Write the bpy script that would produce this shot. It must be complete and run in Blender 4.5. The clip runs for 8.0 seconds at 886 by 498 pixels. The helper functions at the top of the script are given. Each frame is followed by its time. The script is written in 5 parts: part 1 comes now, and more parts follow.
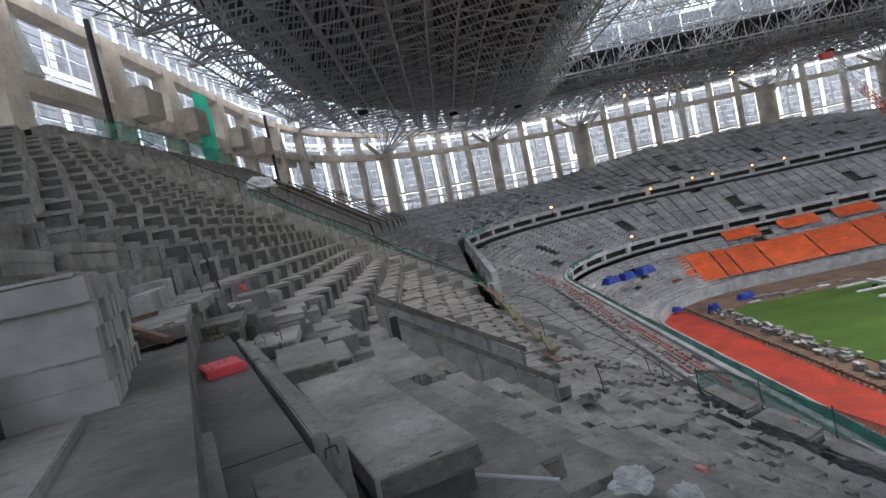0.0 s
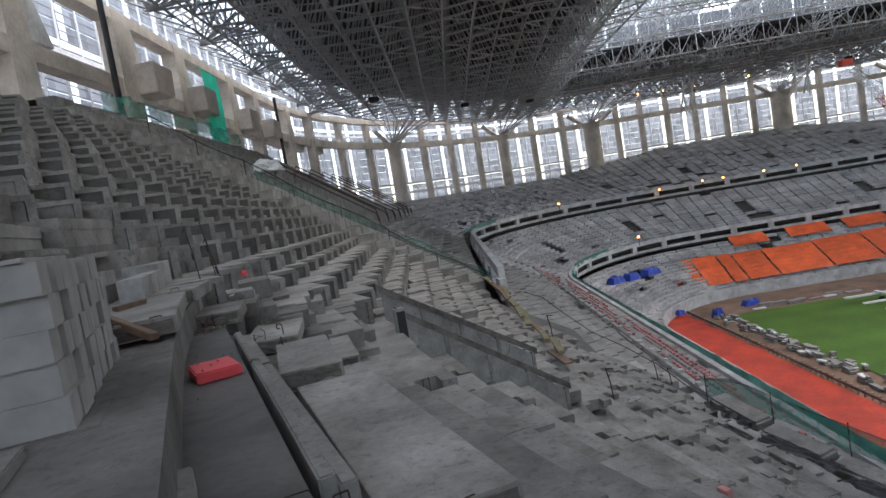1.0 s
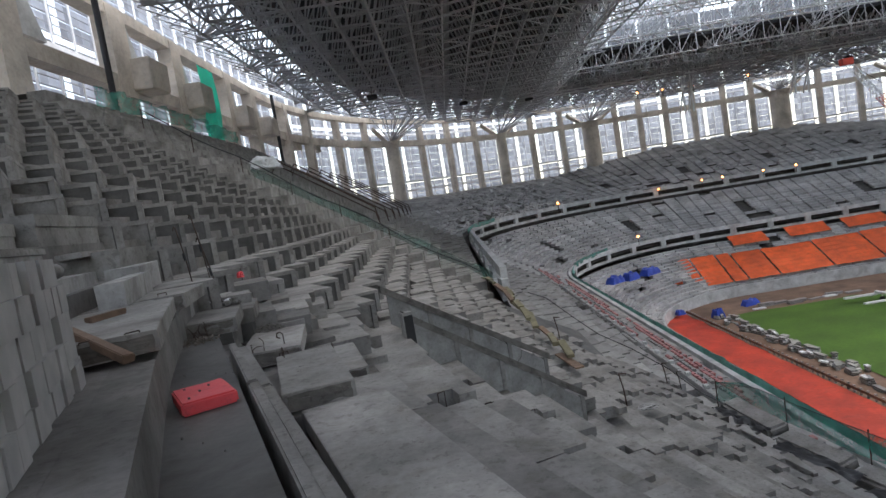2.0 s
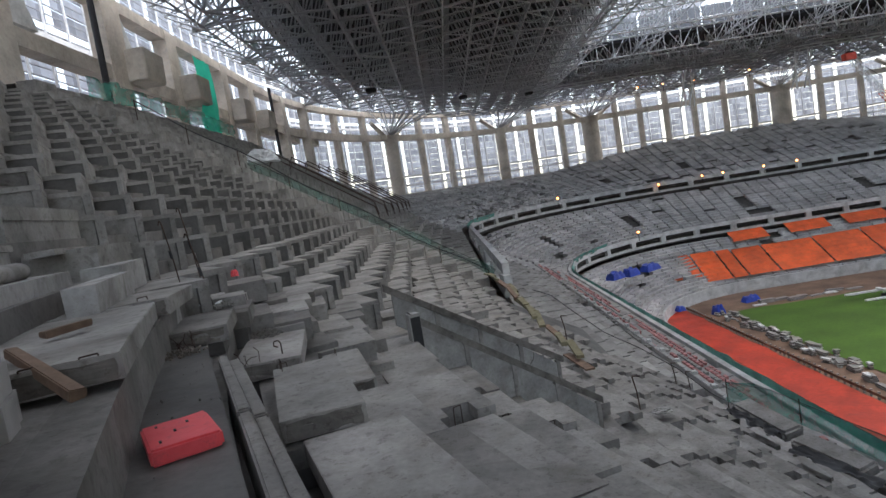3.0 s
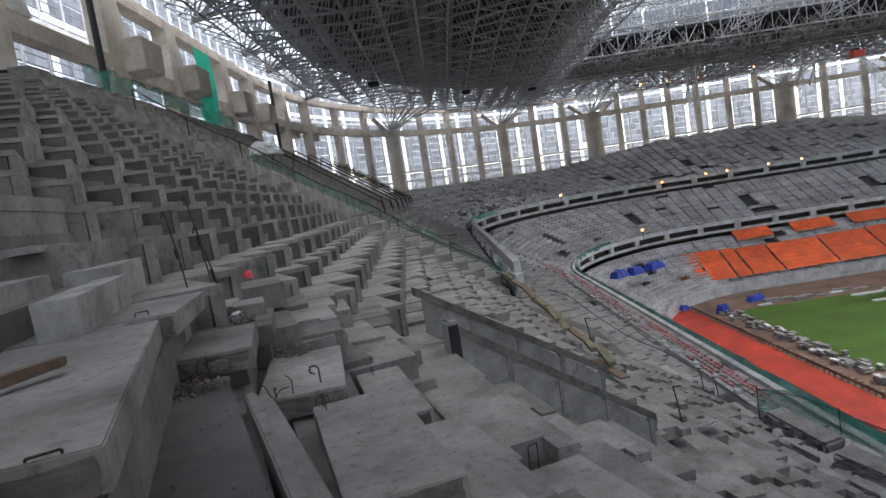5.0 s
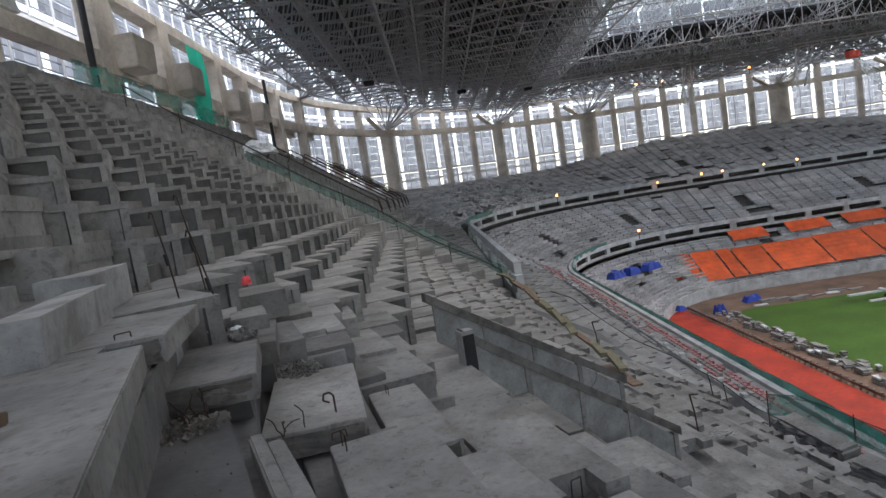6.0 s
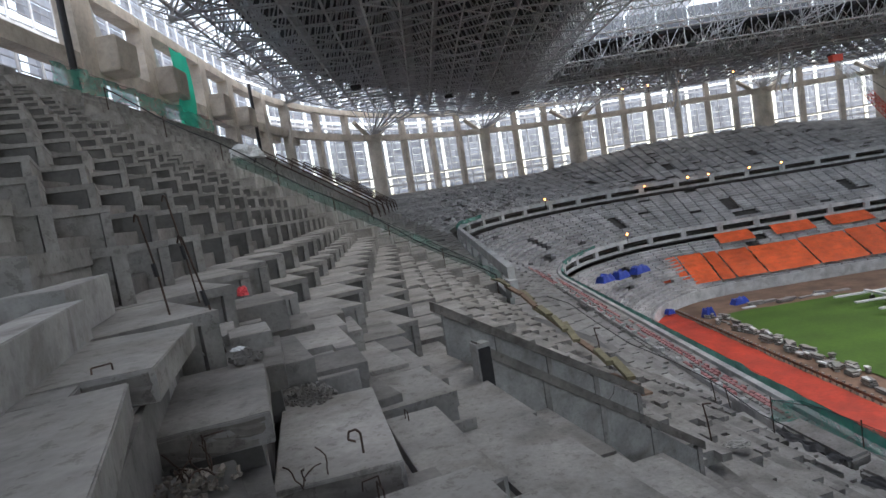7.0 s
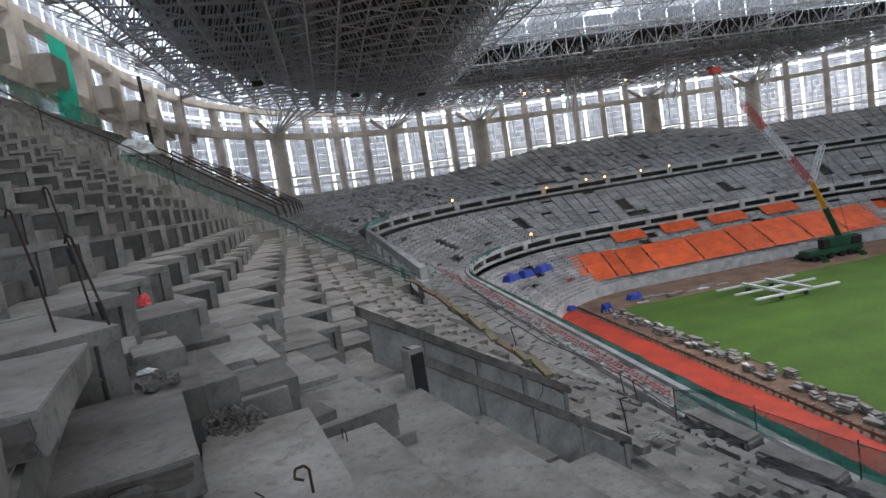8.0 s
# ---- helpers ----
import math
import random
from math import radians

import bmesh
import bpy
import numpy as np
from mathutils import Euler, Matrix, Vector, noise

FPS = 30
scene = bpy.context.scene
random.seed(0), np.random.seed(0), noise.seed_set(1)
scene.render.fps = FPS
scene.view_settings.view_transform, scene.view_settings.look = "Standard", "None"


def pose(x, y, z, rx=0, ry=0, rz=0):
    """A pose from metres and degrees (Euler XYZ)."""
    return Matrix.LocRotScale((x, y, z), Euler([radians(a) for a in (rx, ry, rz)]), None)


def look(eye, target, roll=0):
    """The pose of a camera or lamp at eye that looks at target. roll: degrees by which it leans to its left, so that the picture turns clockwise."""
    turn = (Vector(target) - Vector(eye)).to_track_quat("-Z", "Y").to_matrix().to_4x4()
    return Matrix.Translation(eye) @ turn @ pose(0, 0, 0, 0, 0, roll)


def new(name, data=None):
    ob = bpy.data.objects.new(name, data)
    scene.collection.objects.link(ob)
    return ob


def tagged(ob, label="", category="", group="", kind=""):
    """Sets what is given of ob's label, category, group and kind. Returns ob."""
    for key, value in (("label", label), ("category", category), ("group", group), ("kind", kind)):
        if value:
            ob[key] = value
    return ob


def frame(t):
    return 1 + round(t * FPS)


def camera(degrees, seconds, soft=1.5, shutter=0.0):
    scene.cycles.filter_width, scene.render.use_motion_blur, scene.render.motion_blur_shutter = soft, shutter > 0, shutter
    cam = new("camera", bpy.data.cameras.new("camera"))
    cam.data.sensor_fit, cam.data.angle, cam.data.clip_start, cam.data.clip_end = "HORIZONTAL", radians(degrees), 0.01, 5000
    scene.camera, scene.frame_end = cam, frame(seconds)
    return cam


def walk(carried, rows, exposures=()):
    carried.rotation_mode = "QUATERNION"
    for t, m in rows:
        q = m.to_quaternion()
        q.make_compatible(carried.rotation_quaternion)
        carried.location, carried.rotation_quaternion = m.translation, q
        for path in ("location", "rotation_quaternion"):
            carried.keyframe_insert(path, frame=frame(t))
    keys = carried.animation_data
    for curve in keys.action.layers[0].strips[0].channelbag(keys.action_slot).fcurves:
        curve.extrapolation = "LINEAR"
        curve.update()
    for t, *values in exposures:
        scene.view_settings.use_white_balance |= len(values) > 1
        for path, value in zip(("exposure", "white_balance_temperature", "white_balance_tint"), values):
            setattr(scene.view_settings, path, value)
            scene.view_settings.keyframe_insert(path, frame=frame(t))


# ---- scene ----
cam = camera(73.0, 8.0)
PATH = [
    (0, (0.018, 0.465, 26.893), (-0.009, 2.461, 26.772), -12.20),
    (0.1, (-0.007, 0.523, 26.892), (-0.042, 2.517, 26.756), -10.18),
    (0.2, (-0.032, 0.580, 26.891), (-0.069, 2.575, 26.751), -9.46),
    (0.35, (-0.069, 0.667, 26.890), (-0.108, 2.661, 26.746), -9.40),
    (0.5, (-0.106, 0.753, 26.889), (-0.147, 2.747, 26.742), -9.40),
    (1, (-0.184, 1.151, 26.920), (-0.228, 3.146, 26.774), -9.60),
    (1.5, (-0.330, 1.548, 26.919), (-0.369, 3.542, 26.773), -9.60),
    (3, (-0.679, 2.739, 26.926), (-0.709, 4.732, 26.758), -9.30),
    (3.5, (-0.836, 3.107, 26.931), (-0.867, 5.100, 26.759), -9.30),
    (4, (-1.009, 3.400, 26.933), (-1.041, 5.392, 26.759), -8.80),
    (4.5, (-1.210, 3.731, 26.937), (-1.240, 5.723, 26.759), -8.90),
    (6, (-1.679, 4.814, 26.973), (-1.684, 6.805, 26.791), -8.90),
    (6.5, (-1.840, 5.149, 26.959), (-1.832, 7.142, 26.786), -9.00),
    (7, (-2.028, 5.505, 26.974), (-1.986, 7.498, 26.801), -9.20),
    (7.5, (-2.206, 5.748, 26.983), (-2.009, 7.730, 26.801), -9.20),
    (8, (-2.289, 6.027, 26.956), (-1.942, 7.984, 26.738), -9.01),
]
walk(cam, [(t, look(eye, target, roll)) for t, eye, target, roll in PATH], exposures=((0, 1.85), (8, 1.85)))

# ---- light: a bright overcast day ----
w = bpy.data.worlds.new("overcast_sky")
scene.world = w
w.use_nodes = True
nt = w.node_tree
sky = nt.nodes.new("ShaderNodeTexSky")
sky.sky_type, sky.sun_disc = "NISHITA", False
sky.sun_elevation, sky.sun_rotation = radians(58), radians(98)
sky.dust_density, sky.air_density = 1.5, 1.2
pale = nt.nodes.new("ShaderNodeHueSaturation")
pale.inputs["Saturation"].default_value = 0.55
nt.links.new(sky.outputs[0], pale.inputs["Color"])
nt.links.new(pale.outputs[0], nt.nodes["Background"].inputs[0])
nt.nodes["Background"].inputs[1].default_value = 0.15
sun = new("sun", bpy.data.lights.new("sun", "SUN"))
sun.data.energy, sun.data.angle, sun.data.color = 1.0, radians(60), (1, 0.97, 0.93)
sun.matrix_world = look((0, 0, 0), (-math.sin(radians(98)) * math.cos(radians(58)), -math.cos(radians(98)) * math.cos(radians(58)), -math.sin(radians(58))))


# ---- materials ----
def material(name, base, rough=0.85, spread=0.25, scale=1.2, fine=22.0, bump=0.14, metal=0.0, stain=(0.5, 0.46, 0.4), stains=0.25, per_object=0.12, clear=0.0, pits=0.3):
    m = bpy.data.materials.new(name)
    m.use_nodes = True
    n, l = m.node_tree.nodes, m.node_tree.links
    b = n["Principled BSDF"]
    co = n.new("ShaderNodeTexCoord")
    geo = n.new("ShaderNodeNewGeometry")
    big, small = n.new("ShaderNodeTexNoise"), n.new("ShaderNodeTexNoise")
    big.inputs["Scale"].default_value, big.inputs["Detail"].default_value = scale, 6
    small.inputs["Scale"].default_value, small.inputs["Detail"].default_value = fine, 4
    for q in (big, small):
        l.new(geo.outputs["Position"], q.inputs["Vector"])
    ramp = n.new("ShaderNodeValToRGB")
    lo, hi = [max(0, c * (1 - spread)) for c in base], [min(1, c * (1 + spread)) for c in base]
    ramp.color_ramp.elements[0].position, ramp.color_ramp.elements[0].color = 0.3, (*lo, 1)
    ramp.color_ramp.elements[1].position, ramp.color_ramp.elements[1].color = 0.7, (*hi, 1)
    l.new(big.outputs["Fac"], ramp.inputs[0])
    grain = n.new("ShaderNodeMix")
    grain.data_type, grain.blend_type = "RGBA", "OVERLAY"
    grain.inputs[0].default_value = 0.35
    l.new(ramp.outputs[0], grain.inputs[6])
    l.new(small.outputs["Fac"], grain.inputs[7])
    st = n.new("ShaderNodeTexNoise")
    st.inputs["Scale"].default_value, st.inputs["Detail"].default_value, st.inputs["Distortion"].default_value = scale * 0.8, 8, 1.5
    l.new(geo.outputs["Position"], st.inputs["Vector"])
    sr = n.new("ShaderNodeMapRange")
    sr.inputs[1].default_value, sr.inputs[2].default_value, sr.inputs[4].default_value = 0.52, 0.72, stains
    l.new(st.outputs["Fac"], sr.inputs[0])
    mix = n.new("ShaderNodeMix")
    mix.data_type, mix.blend_type = "RGBA", "MULTIPLY"
    l.new(sr.outputs[0], mix.inputs[0])
    l.new(grain.outputs[2], mix.inputs[6])
    mix.inputs[7].default_value = (*stain, 1)
    pit = n.new("ShaderNodeTexNoise")
    pit.inputs["Scale"].default_value, pit.inputs["Detail"].default_value, pit.inputs["Roughness"].default_value = fine * 0.5, 9, 0.75
    l.new(geo.outputs["Position"], pit.inputs["Vector"])
    pr = n.new("ShaderNodeMapRange")
    pr.inputs[1].default_value, pr.inputs[2].default_value, pr.inputs[3].default_value, pr.inputs[4].default_value = 0.535, 0.61, 0.0, pits
    l.new(pit.outputs["Fac"], pr.inputs[0])
    dirt = n.new("ShaderNodeMix")
    dirt.data_type, dirt.blend_type = "RGBA", "MULTIPLY"
    l.new(pr.outputs[0], dirt.inputs[0])
    l.new(mix.outputs[2], dirt.inputs[6])
    dirt.inputs[7].default_value = (0.3, 0.28, 0.26, 1)
    info = n.new("ShaderNodeObjectInfo")
    isl = n.new("ShaderNodeMath")
    isl.operation = "ADD"
    l.new(info.outputs["Random"], isl.inputs[0])
    l.new(geo.outputs["Random Per Island"], isl.inputs[1])
    vr = n.new("ShaderNodeMapRange")
    vr.inputs[2].default_value = 2.0
    vr.inputs[3].default_value, vr.inputs[4].default_value = 1 - per_object, 1 + per_object
    l.new(isl.outputs[0], vr.inputs[0])
    hsv = n.new("ShaderNodeHueSaturation")
    l.new(vr.outputs[0], hsv.inputs["Value"])
    l.new(dirt.outputs[2], hsv.inputs["Color"])
    l.new(hsv.outputs[0], b.inputs["Base Color"])
    b.inputs["Roughness"].default_value, b.inputs["Metallic"].default_value = rough, metal
    if bump:
        bp = n.new("ShaderNodeBump")
        bp.inputs["Strength"].default_value, bp.inputs["Distance"].default_value = bump, 0.02
        l.new(small.outputs["Fac"], bp.inputs["Height"])
        l.new(bp.outputs[0], b.inputs["Normal"])
    if clear:
        b.inputs["Alpha"].default_value = 1 - clear
    return m


CONC = material("concrete", (0.18, 0.17, 0.159), spread=0.36, stains=0.6, per_object=0.2, pits=0.5, bump=0.3)
CONC_LIGHT = material("pale_precast_concrete", (0.262, 0.249, 0.233), spread=0.34, stains=0.55, per_object=0.18, pits=0.55, bump=0.25)
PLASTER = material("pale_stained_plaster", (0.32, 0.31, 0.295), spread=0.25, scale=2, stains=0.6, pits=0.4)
COPING = material("weathered_brown_coping", (0.17, 0.155, 0.14), spread=0.4, scale=3, stains=0.6, pits=0.6)
# real damp on floor slabs; elsewhere shade put into the colour of recesses
CONC_DARK = material("damp_and_shaded_concrete", (0.09, 0.086, 0.08), rough=0.6, spread=0.4, scale=1.6, stains=0.7, per_object=0.05)
# base raised above the near concrete, making up for dim light over there
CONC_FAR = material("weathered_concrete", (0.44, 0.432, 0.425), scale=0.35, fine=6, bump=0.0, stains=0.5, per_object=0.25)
# darker copy of it for the near stretch, which catches more light
NEAR_SIDE = material("near_side_concrete", (0.33, 0.318, 0.303), scale=0.5, fine=8, bump=0.0, stains=0.55, per_object=0.22)
FASCIA = material("fascia_concrete", (0.55, 0.56, 0.55), scale=0.5, fine=5, bump=0.0, stains=0.35, per_object=0.08)
BEIGE = material("beige_column_concrete", (0.57, 0.515, 0.445), scale=0.3, fine=4, bump=0.0, stains=0.45, per_object=0.15)
BLOCK = material("aerated_block", (0.41, 0.395, 0.375), spread=0.06, scale=2, fine=7, stains=0.2, per_object=0.05, bump=0.04, pits=0.06)
RUBBLE = material("rubble", (0.24, 0.21, 0.18), spread=0.5, scale=5, fine=30, bump=0.6, per_object=0.3)
RED = material("red_foam_plastic", (0.8, 0.085, 0.1), rough=0.5, spread=0.08, stains=0.15, bump=0.1)
ORANGE = material("orange_tarpaulin", (0.85, 0.13, 0.03), rough=0.5, spread=0.2, scale=0.4, fine=3, stain=(0.75, 0.6, 0.6), stains=0.4, bump=0.2, per_object=0.25)
TRACK = material("red_ground_sheet", (0.48, 0.045, 0.02), rough=0.6, spread=0.28, scale=0.25, fine=2, stains=0.35, bump=0.2)
BLUE = material("blue_tarpaulin", (0.02, 0.06, 0.42), rough=0.45, spread=0.3, scale=1)
DIRT = material("brown_soil", (0.2, 0.125, 0.085), spread=0.35, scale=0.25, fine=3, stains=0.5)
STEEL = material("grey_painted_steel", (0.44, 0.45, 0.47), rough=0.5, spread=0.1, scale=0.3, fine=3, bump=0.0, per_object=0.25)
WHITE_STEEL = material("white_painted_steel", (0.75, 0.76, 0.78), rough=0.45, spread=0.08, scale=0.3, fine=3, bump=0.0)
RUST = material("rusty_rebar", (0.07, 0.045, 0.035), rough=0.8, spread=0.4, scale=10, fine=60, metal=0.3)
BLACK = material("black_plastic", (0.02, 0.02, 0.022), rough=0.5, spread=0.3, scale=4)
CEILING = material("dark_roof_lining", (0.028, 0.028, 0.034), spread=0.15, scale=0.2, fine=2, bump=0.0)
TIMBER = material("rough_timber", (0.2, 0.132, 0.092), spread=0.3, scale=4, fine=40)
YELLOW_WOOD = material("weathered_formwork_board", (0.2, 0.18, 0.11), spread=0.35, scale=2, fine=20)
NET = material("green_debris_netting", (0.07, 0.36, 0.28), rough=0.7, spread=0.25, scale=1.5, fine=50, stains=0.4, clear=0.42)
NET_THICK = material("folded_green_netting", (0.2, 0.5, 0.42), rough=0.7, spread=0.3, scale=1.0, fine=20, stains=0.4)
NET_DULL = material("dusty_green_netting", (0.07, 0.2, 0.16), rough=0.8, spread=0.3, scale=1.5, fine=50, stains=0.5, clear=0.45)
WHITE = material("white_plastic_sheet", (0.75, 0.76, 0.76), rough=0.4, spread=0.15, scale=3)
GREEN_PAINT = material("dark_green_paint", (0.02, 0.09, 0.05), rough=0.4, spread=0.2, scale=1)
YELLOW_PAINT = material("yellow_paint", (0.8, 0.36, 0.02), rough=0.4, spread=0.15, scale=1)
PANEL = material("bare_aluminium_panel", (0.3, 0.29, 0.275), rough=0.5, spread=0.2, scale=1, per_object=0.3)
PINK = material("faded_red_seat_plastic", (0.5, 0.2, 0.19), rough=0.5, spread=0.3, scale=1, per_object=0.35)
SCREEN = material("perforated_facade_screen", (0.3, 0.31, 0.33), rough=0.6, spread=0.2, scale=0.4, fine=3, bump=0.0)


def grass_material():
    m = material("pitch_grass", (0.058, 0.128, 0.008), spread=0.2, scale=0.12, fine=3, stain=(0.8, 0.9, 0.5), stains=0.25, bump=0.4)
    n, l = m.node_tree.nodes, m.node_tree.links
    geo, wave, mx = n.new("ShaderNodeNewGeometry"), n.new("ShaderNodeTexWave"), n.new("ShaderNodeMix")
    wave.bands_direction = "Y"
    wave.inputs["Scale"].default_value, wave.inputs["Distortion"].default_value = 0.045, 1.0
    mx.data_type, mx.blend_type = "RGBA", "MULTIPLY"
    mx.inputs[0].default_value = 0.09
    b = n["Principled BSDF"]
    src = b.inputs["Base Color"].links[0].from_socket
    l.new(geo.outputs["Position"], wave.inputs["Vector"])
    l.new(src, mx.inputs[6])
    l.new(wave.outputs["Color"], mx.inputs[7])
    l.new(mx.outputs[2], b.inputs["Base Color"])
    return m


GRASS = grass_material()


def translucent(name, color, gloss_rough=0.6):
    """Thin sheet that lets daylight through, with an uneven weave."""
    m = bpy.data.materials.new(name)
    m.use_nodes = True
    n, l = m.node_tree.nodes, m.node_tree.links
    n.remove(n["Principled BSDF"])
    out = n["Material Output"]
    tr, df, mx = n.new("ShaderNodeBsdfTranslucent"), n.new("ShaderNodeBsdfDiffuse"), n.new("ShaderNodeMixShader")
    geo, tex, vr, hs = n.new("ShaderNodeNewGeometry"), n.new("ShaderNodeTexNoise"), n.new("ShaderNodeMapRange"), n.new("ShaderNodeHueSaturation")
    tex.inputs["Scale"].default_value = 0.6
    add = n.new("ShaderNodeMath")
    add.operation = "ADD"
    l.new(geo.outputs["Position"], tex.inputs["Vector"])
    l.new(tex.outputs["Fac"], add.inputs[0])
    l.new(geo.outputs["Random Per Island"], add.inputs[1])
    vr.inputs[1].default_value, vr.inputs[2].default_value, vr.inputs[3].default_value, vr.inputs[4].default_value = 0.3, 1.7, 0.6, 1.4
    l.new(add.outputs[0], vr.inputs[0])
    hs.inputs["Color"].default_value = (*color, 1)
    l.new(vr.outputs[0], hs.inputs["Value"])
    l.new(hs.outputs[0], tr.inputs[0])
    df.inputs[0].default_value = (0.3, 0.3, 0.32, 1)
    mx.inputs[0].default_value = 0.25
    l.new(tr.outputs[0], mx.inputs[1])
    l.new(df.outputs[0], mx.inputs[2])
    l.new(mx.outputs[0], out.inputs[0])
    return m


ROOF_SHEET = translucent("pale_roof_sheeting", (0.215, 0.222, 0.238))
NET_BRIGHT = translucent("bright_green_netting", (0.03, 0.8, 0.5))
TOP_LIGHT_SHEET = translucent("top_light_sheeting", (0.35, 0.352, 0.355))
SCREEN_SHEET = translucent("perforated_screen_sheet", (0.4, 0.425, 0.475))


def lamp_material():
    m = bpy.data.materials.new("warm_lamp")
    m.use_nodes = True
    b = m.node_tree.nodes["Principled BSDF"]
    b.inputs["Emission Color"].default_value, b.inputs["Emission Strength"].default_value = (1, 0.3, 0.06, 1), 4
    return m


LAMP = lamp_material()


# ---- building helpers ----
def part(name, bm, mat, parent=None, label="", smooth=False):
    me = bpy.data.meshes.new(name)
    bm.normal_update()
    bm.to_mesh(me)
    bm.free()
    me.materials.append(mat)
    if smooth:
        me.polygons.foreach_set("use_smooth", [True] * len(me.polygons))
    ob = new(name, me)
    if parent is not None:
        ob.parent = parent
    if label:
        ob["label"] = label
    return ob


def base(name, label, category="", group="", kind=""):
    return tagged(new(name), label, category, group, kind)


FACES = ((0, 3, 2, 1), (4, 5, 6, 7), (0, 1, 5, 4), (1, 2, 6, 5), (2, 3, 7, 6), (3, 0, 4, 7))


def hexa(bm, pts):
    v = [bm.verts.new(p) for p in pts]
    for f in FACES:
        bm.faces.new([v[i] for i in f])
    return v


def block(bm, lo, hi, m=None, rough=0.0):
    pts = [Vector((x, y, z)) for z in (lo[2], hi[2]) for x, y in ((lo[0], lo[1]), (hi[0], lo[1]), (hi[0], hi[1]), (lo[0], hi[1]))]
    if rough:
        pts = [p + Vector([random.uniform(-rough, rough) for _ in range(3)]) for p in pts]
    return hexa(bm, [m @ p for p in pts] if m else pts)


def chamfered(lo, hi, m=None, width=0.02, rough=0.004, cuts=0, wear=0.0):
    """A cast block with broken edges; cuts and wear give it an uneven face."""
    bm = bmesh.new()
    block(bm, lo, hi, None, rough)
    bmesh.ops.bevel(bm, geom=bm.edges[:], offset=width, segments=2, affect="EDGES")
    if cuts:
        bmesh.ops.subdivide_edges(bm, edges=[e for e in bm.edges if e.calc_length() > 0.12], cuts=cuts, use_grid_fill=True)
    if wear:
        for v in bm.verts:
            v.co += noise.noise_vector(v.co * 7) * wear
    if m:
        bm.transform(m)
    return bm


def rod(bm, a, b, r, sides=4, r2=None):
    a, b = Vector(a), Vector(b)
    d = b - a
    if d.length < 1e-6:
        return
    q = d.to_track_quat("Z", "Y").to_matrix()
    r2 = r if r2 is None else r2
    A, B = [], []
    for i in range(sides):
        o = q @ Vector((math.cos(2 * math.pi * i / sides), math.sin(2 * math.pi * i / sides), 0))
        A.append(bm.verts.new(a + o * r))
        B.append(bm.verts.new(b + o * r2))
    for i in range(sides):
        j = (i + 1) % sides
        bm.faces.new((A[i], A[j], B[j], B[i]))
    bm.faces.new(A[::-1])
    bm.faces.new(B)


def wire(bm, pts, r, sides=5):
    for a, b in zip(pts, pts[1:]):
        rod(bm, a, b, r, sides)


# ---- plan of the bowl: straight sides, round corners; r counts outwards from the corner centres ----
X0, X1, Y0, Y1 = 55.0, 109.0, 12.0, 92.0
TREAD, RISE = 0.85, 0.565
U, V = Vector((-0.4115, 0.9114, 0)), Vector((0.9114, 0.4115, 0))
O = Vector((-2.2, 5.4, 0))
ROW = Matrix(((U.x, V.x, 0, O.x), (U.y, V.y, 0, O.y), (0, 0, 1, 0), (0, 0, 0, 1)))


def kink(r):
    x = X0 - r
    return Vector((x, 11.77 + 0.2155 * (x + 4.67), 0))


def bowl(r, south=True):
    """The closed ring at r, always with as many points, starting at its south-west corner."""
    k = kink(r)
    pts = [k - U * (28 - 4 * i) for i in range(7)] + [k + (Vector((X0 - r, Y1, 0)) - k) * (i / 20) for i in range(20)]
    pts += [Vector((X0 - r * math.cos(a), Y1 + r * math.sin(a), 0)) for a in (math.pi / 2 * i / 24 for i in range(24))]
    pts += [Vector((X0 + (X1 - X0) * i / 13, Y1 + r, 0)) for i in range(13)]
    pts += [Vector((X1 + r * math.sin(a), Y1 + r * math.cos(a), 0)) for a in (math.pi / 2 * i / 24 for i in range(24))]
    pts += [Vector((X1 + r, Y1 + (Y0 - Y1) * i / 18, 0)) for i in range(18)]
    pts += [Vector((X1 + r * math.cos(a), Y0 - r * math.sin(a), 0)) for a in (math.pi / 2 * i / 12 for i in range(13))]
    pts += [Vector((X0, Y0 - r, 0))]
    return pts


NB = len(bowl(50))


def ring_band(bm, r0, z0, r1, z1, thick=0.0, first=0, last=None, closed=True):
    """A strip between two rings; thick lays a second skin below or outside it."""
    P, Q = bowl(r0), bowl(r1)
    last = NB if last is None else last
    A = [bm.verts.new((p.x, p.y, z0)) for p in P[first:last]]
    B = [bm.verts.new((p.x, p.y, z1)) for p in Q[first:last]]
    n = len(A)
    for i in range(n if closed and n == NB else n - 1):
        j = (i + 1) % n
        bm.faces.new((A[i], A[j], B[j], B[i]))


def ring_box(bm, r0, r1, z0, z1, first=0, last=None):
    last = NB if last is None else last
    P, Q = bowl(r0)[first:last], bowl(r1)[first:last]
    n = len(P)
    rows = [[bm.verts.new((p.x, p.y, z)) for p in src] for src, z in ((P, z0), (Q, z0), (Q, z1), (P, z1))]
    for i in range(n if n == NB else n - 1):
        j = (i + 1) % n
        for a in range(4):
            b = (a + 1) % 4
            bm.faces.new((rows[a][i], rows[a][j], rows[b][j], rows[b][i]))
    if n < NB:
        bm.faces.new([rows[a][0] for a in range(4)])
        bm.faces.new([rows[a][-1] for a in (3, 2, 1, 0)])


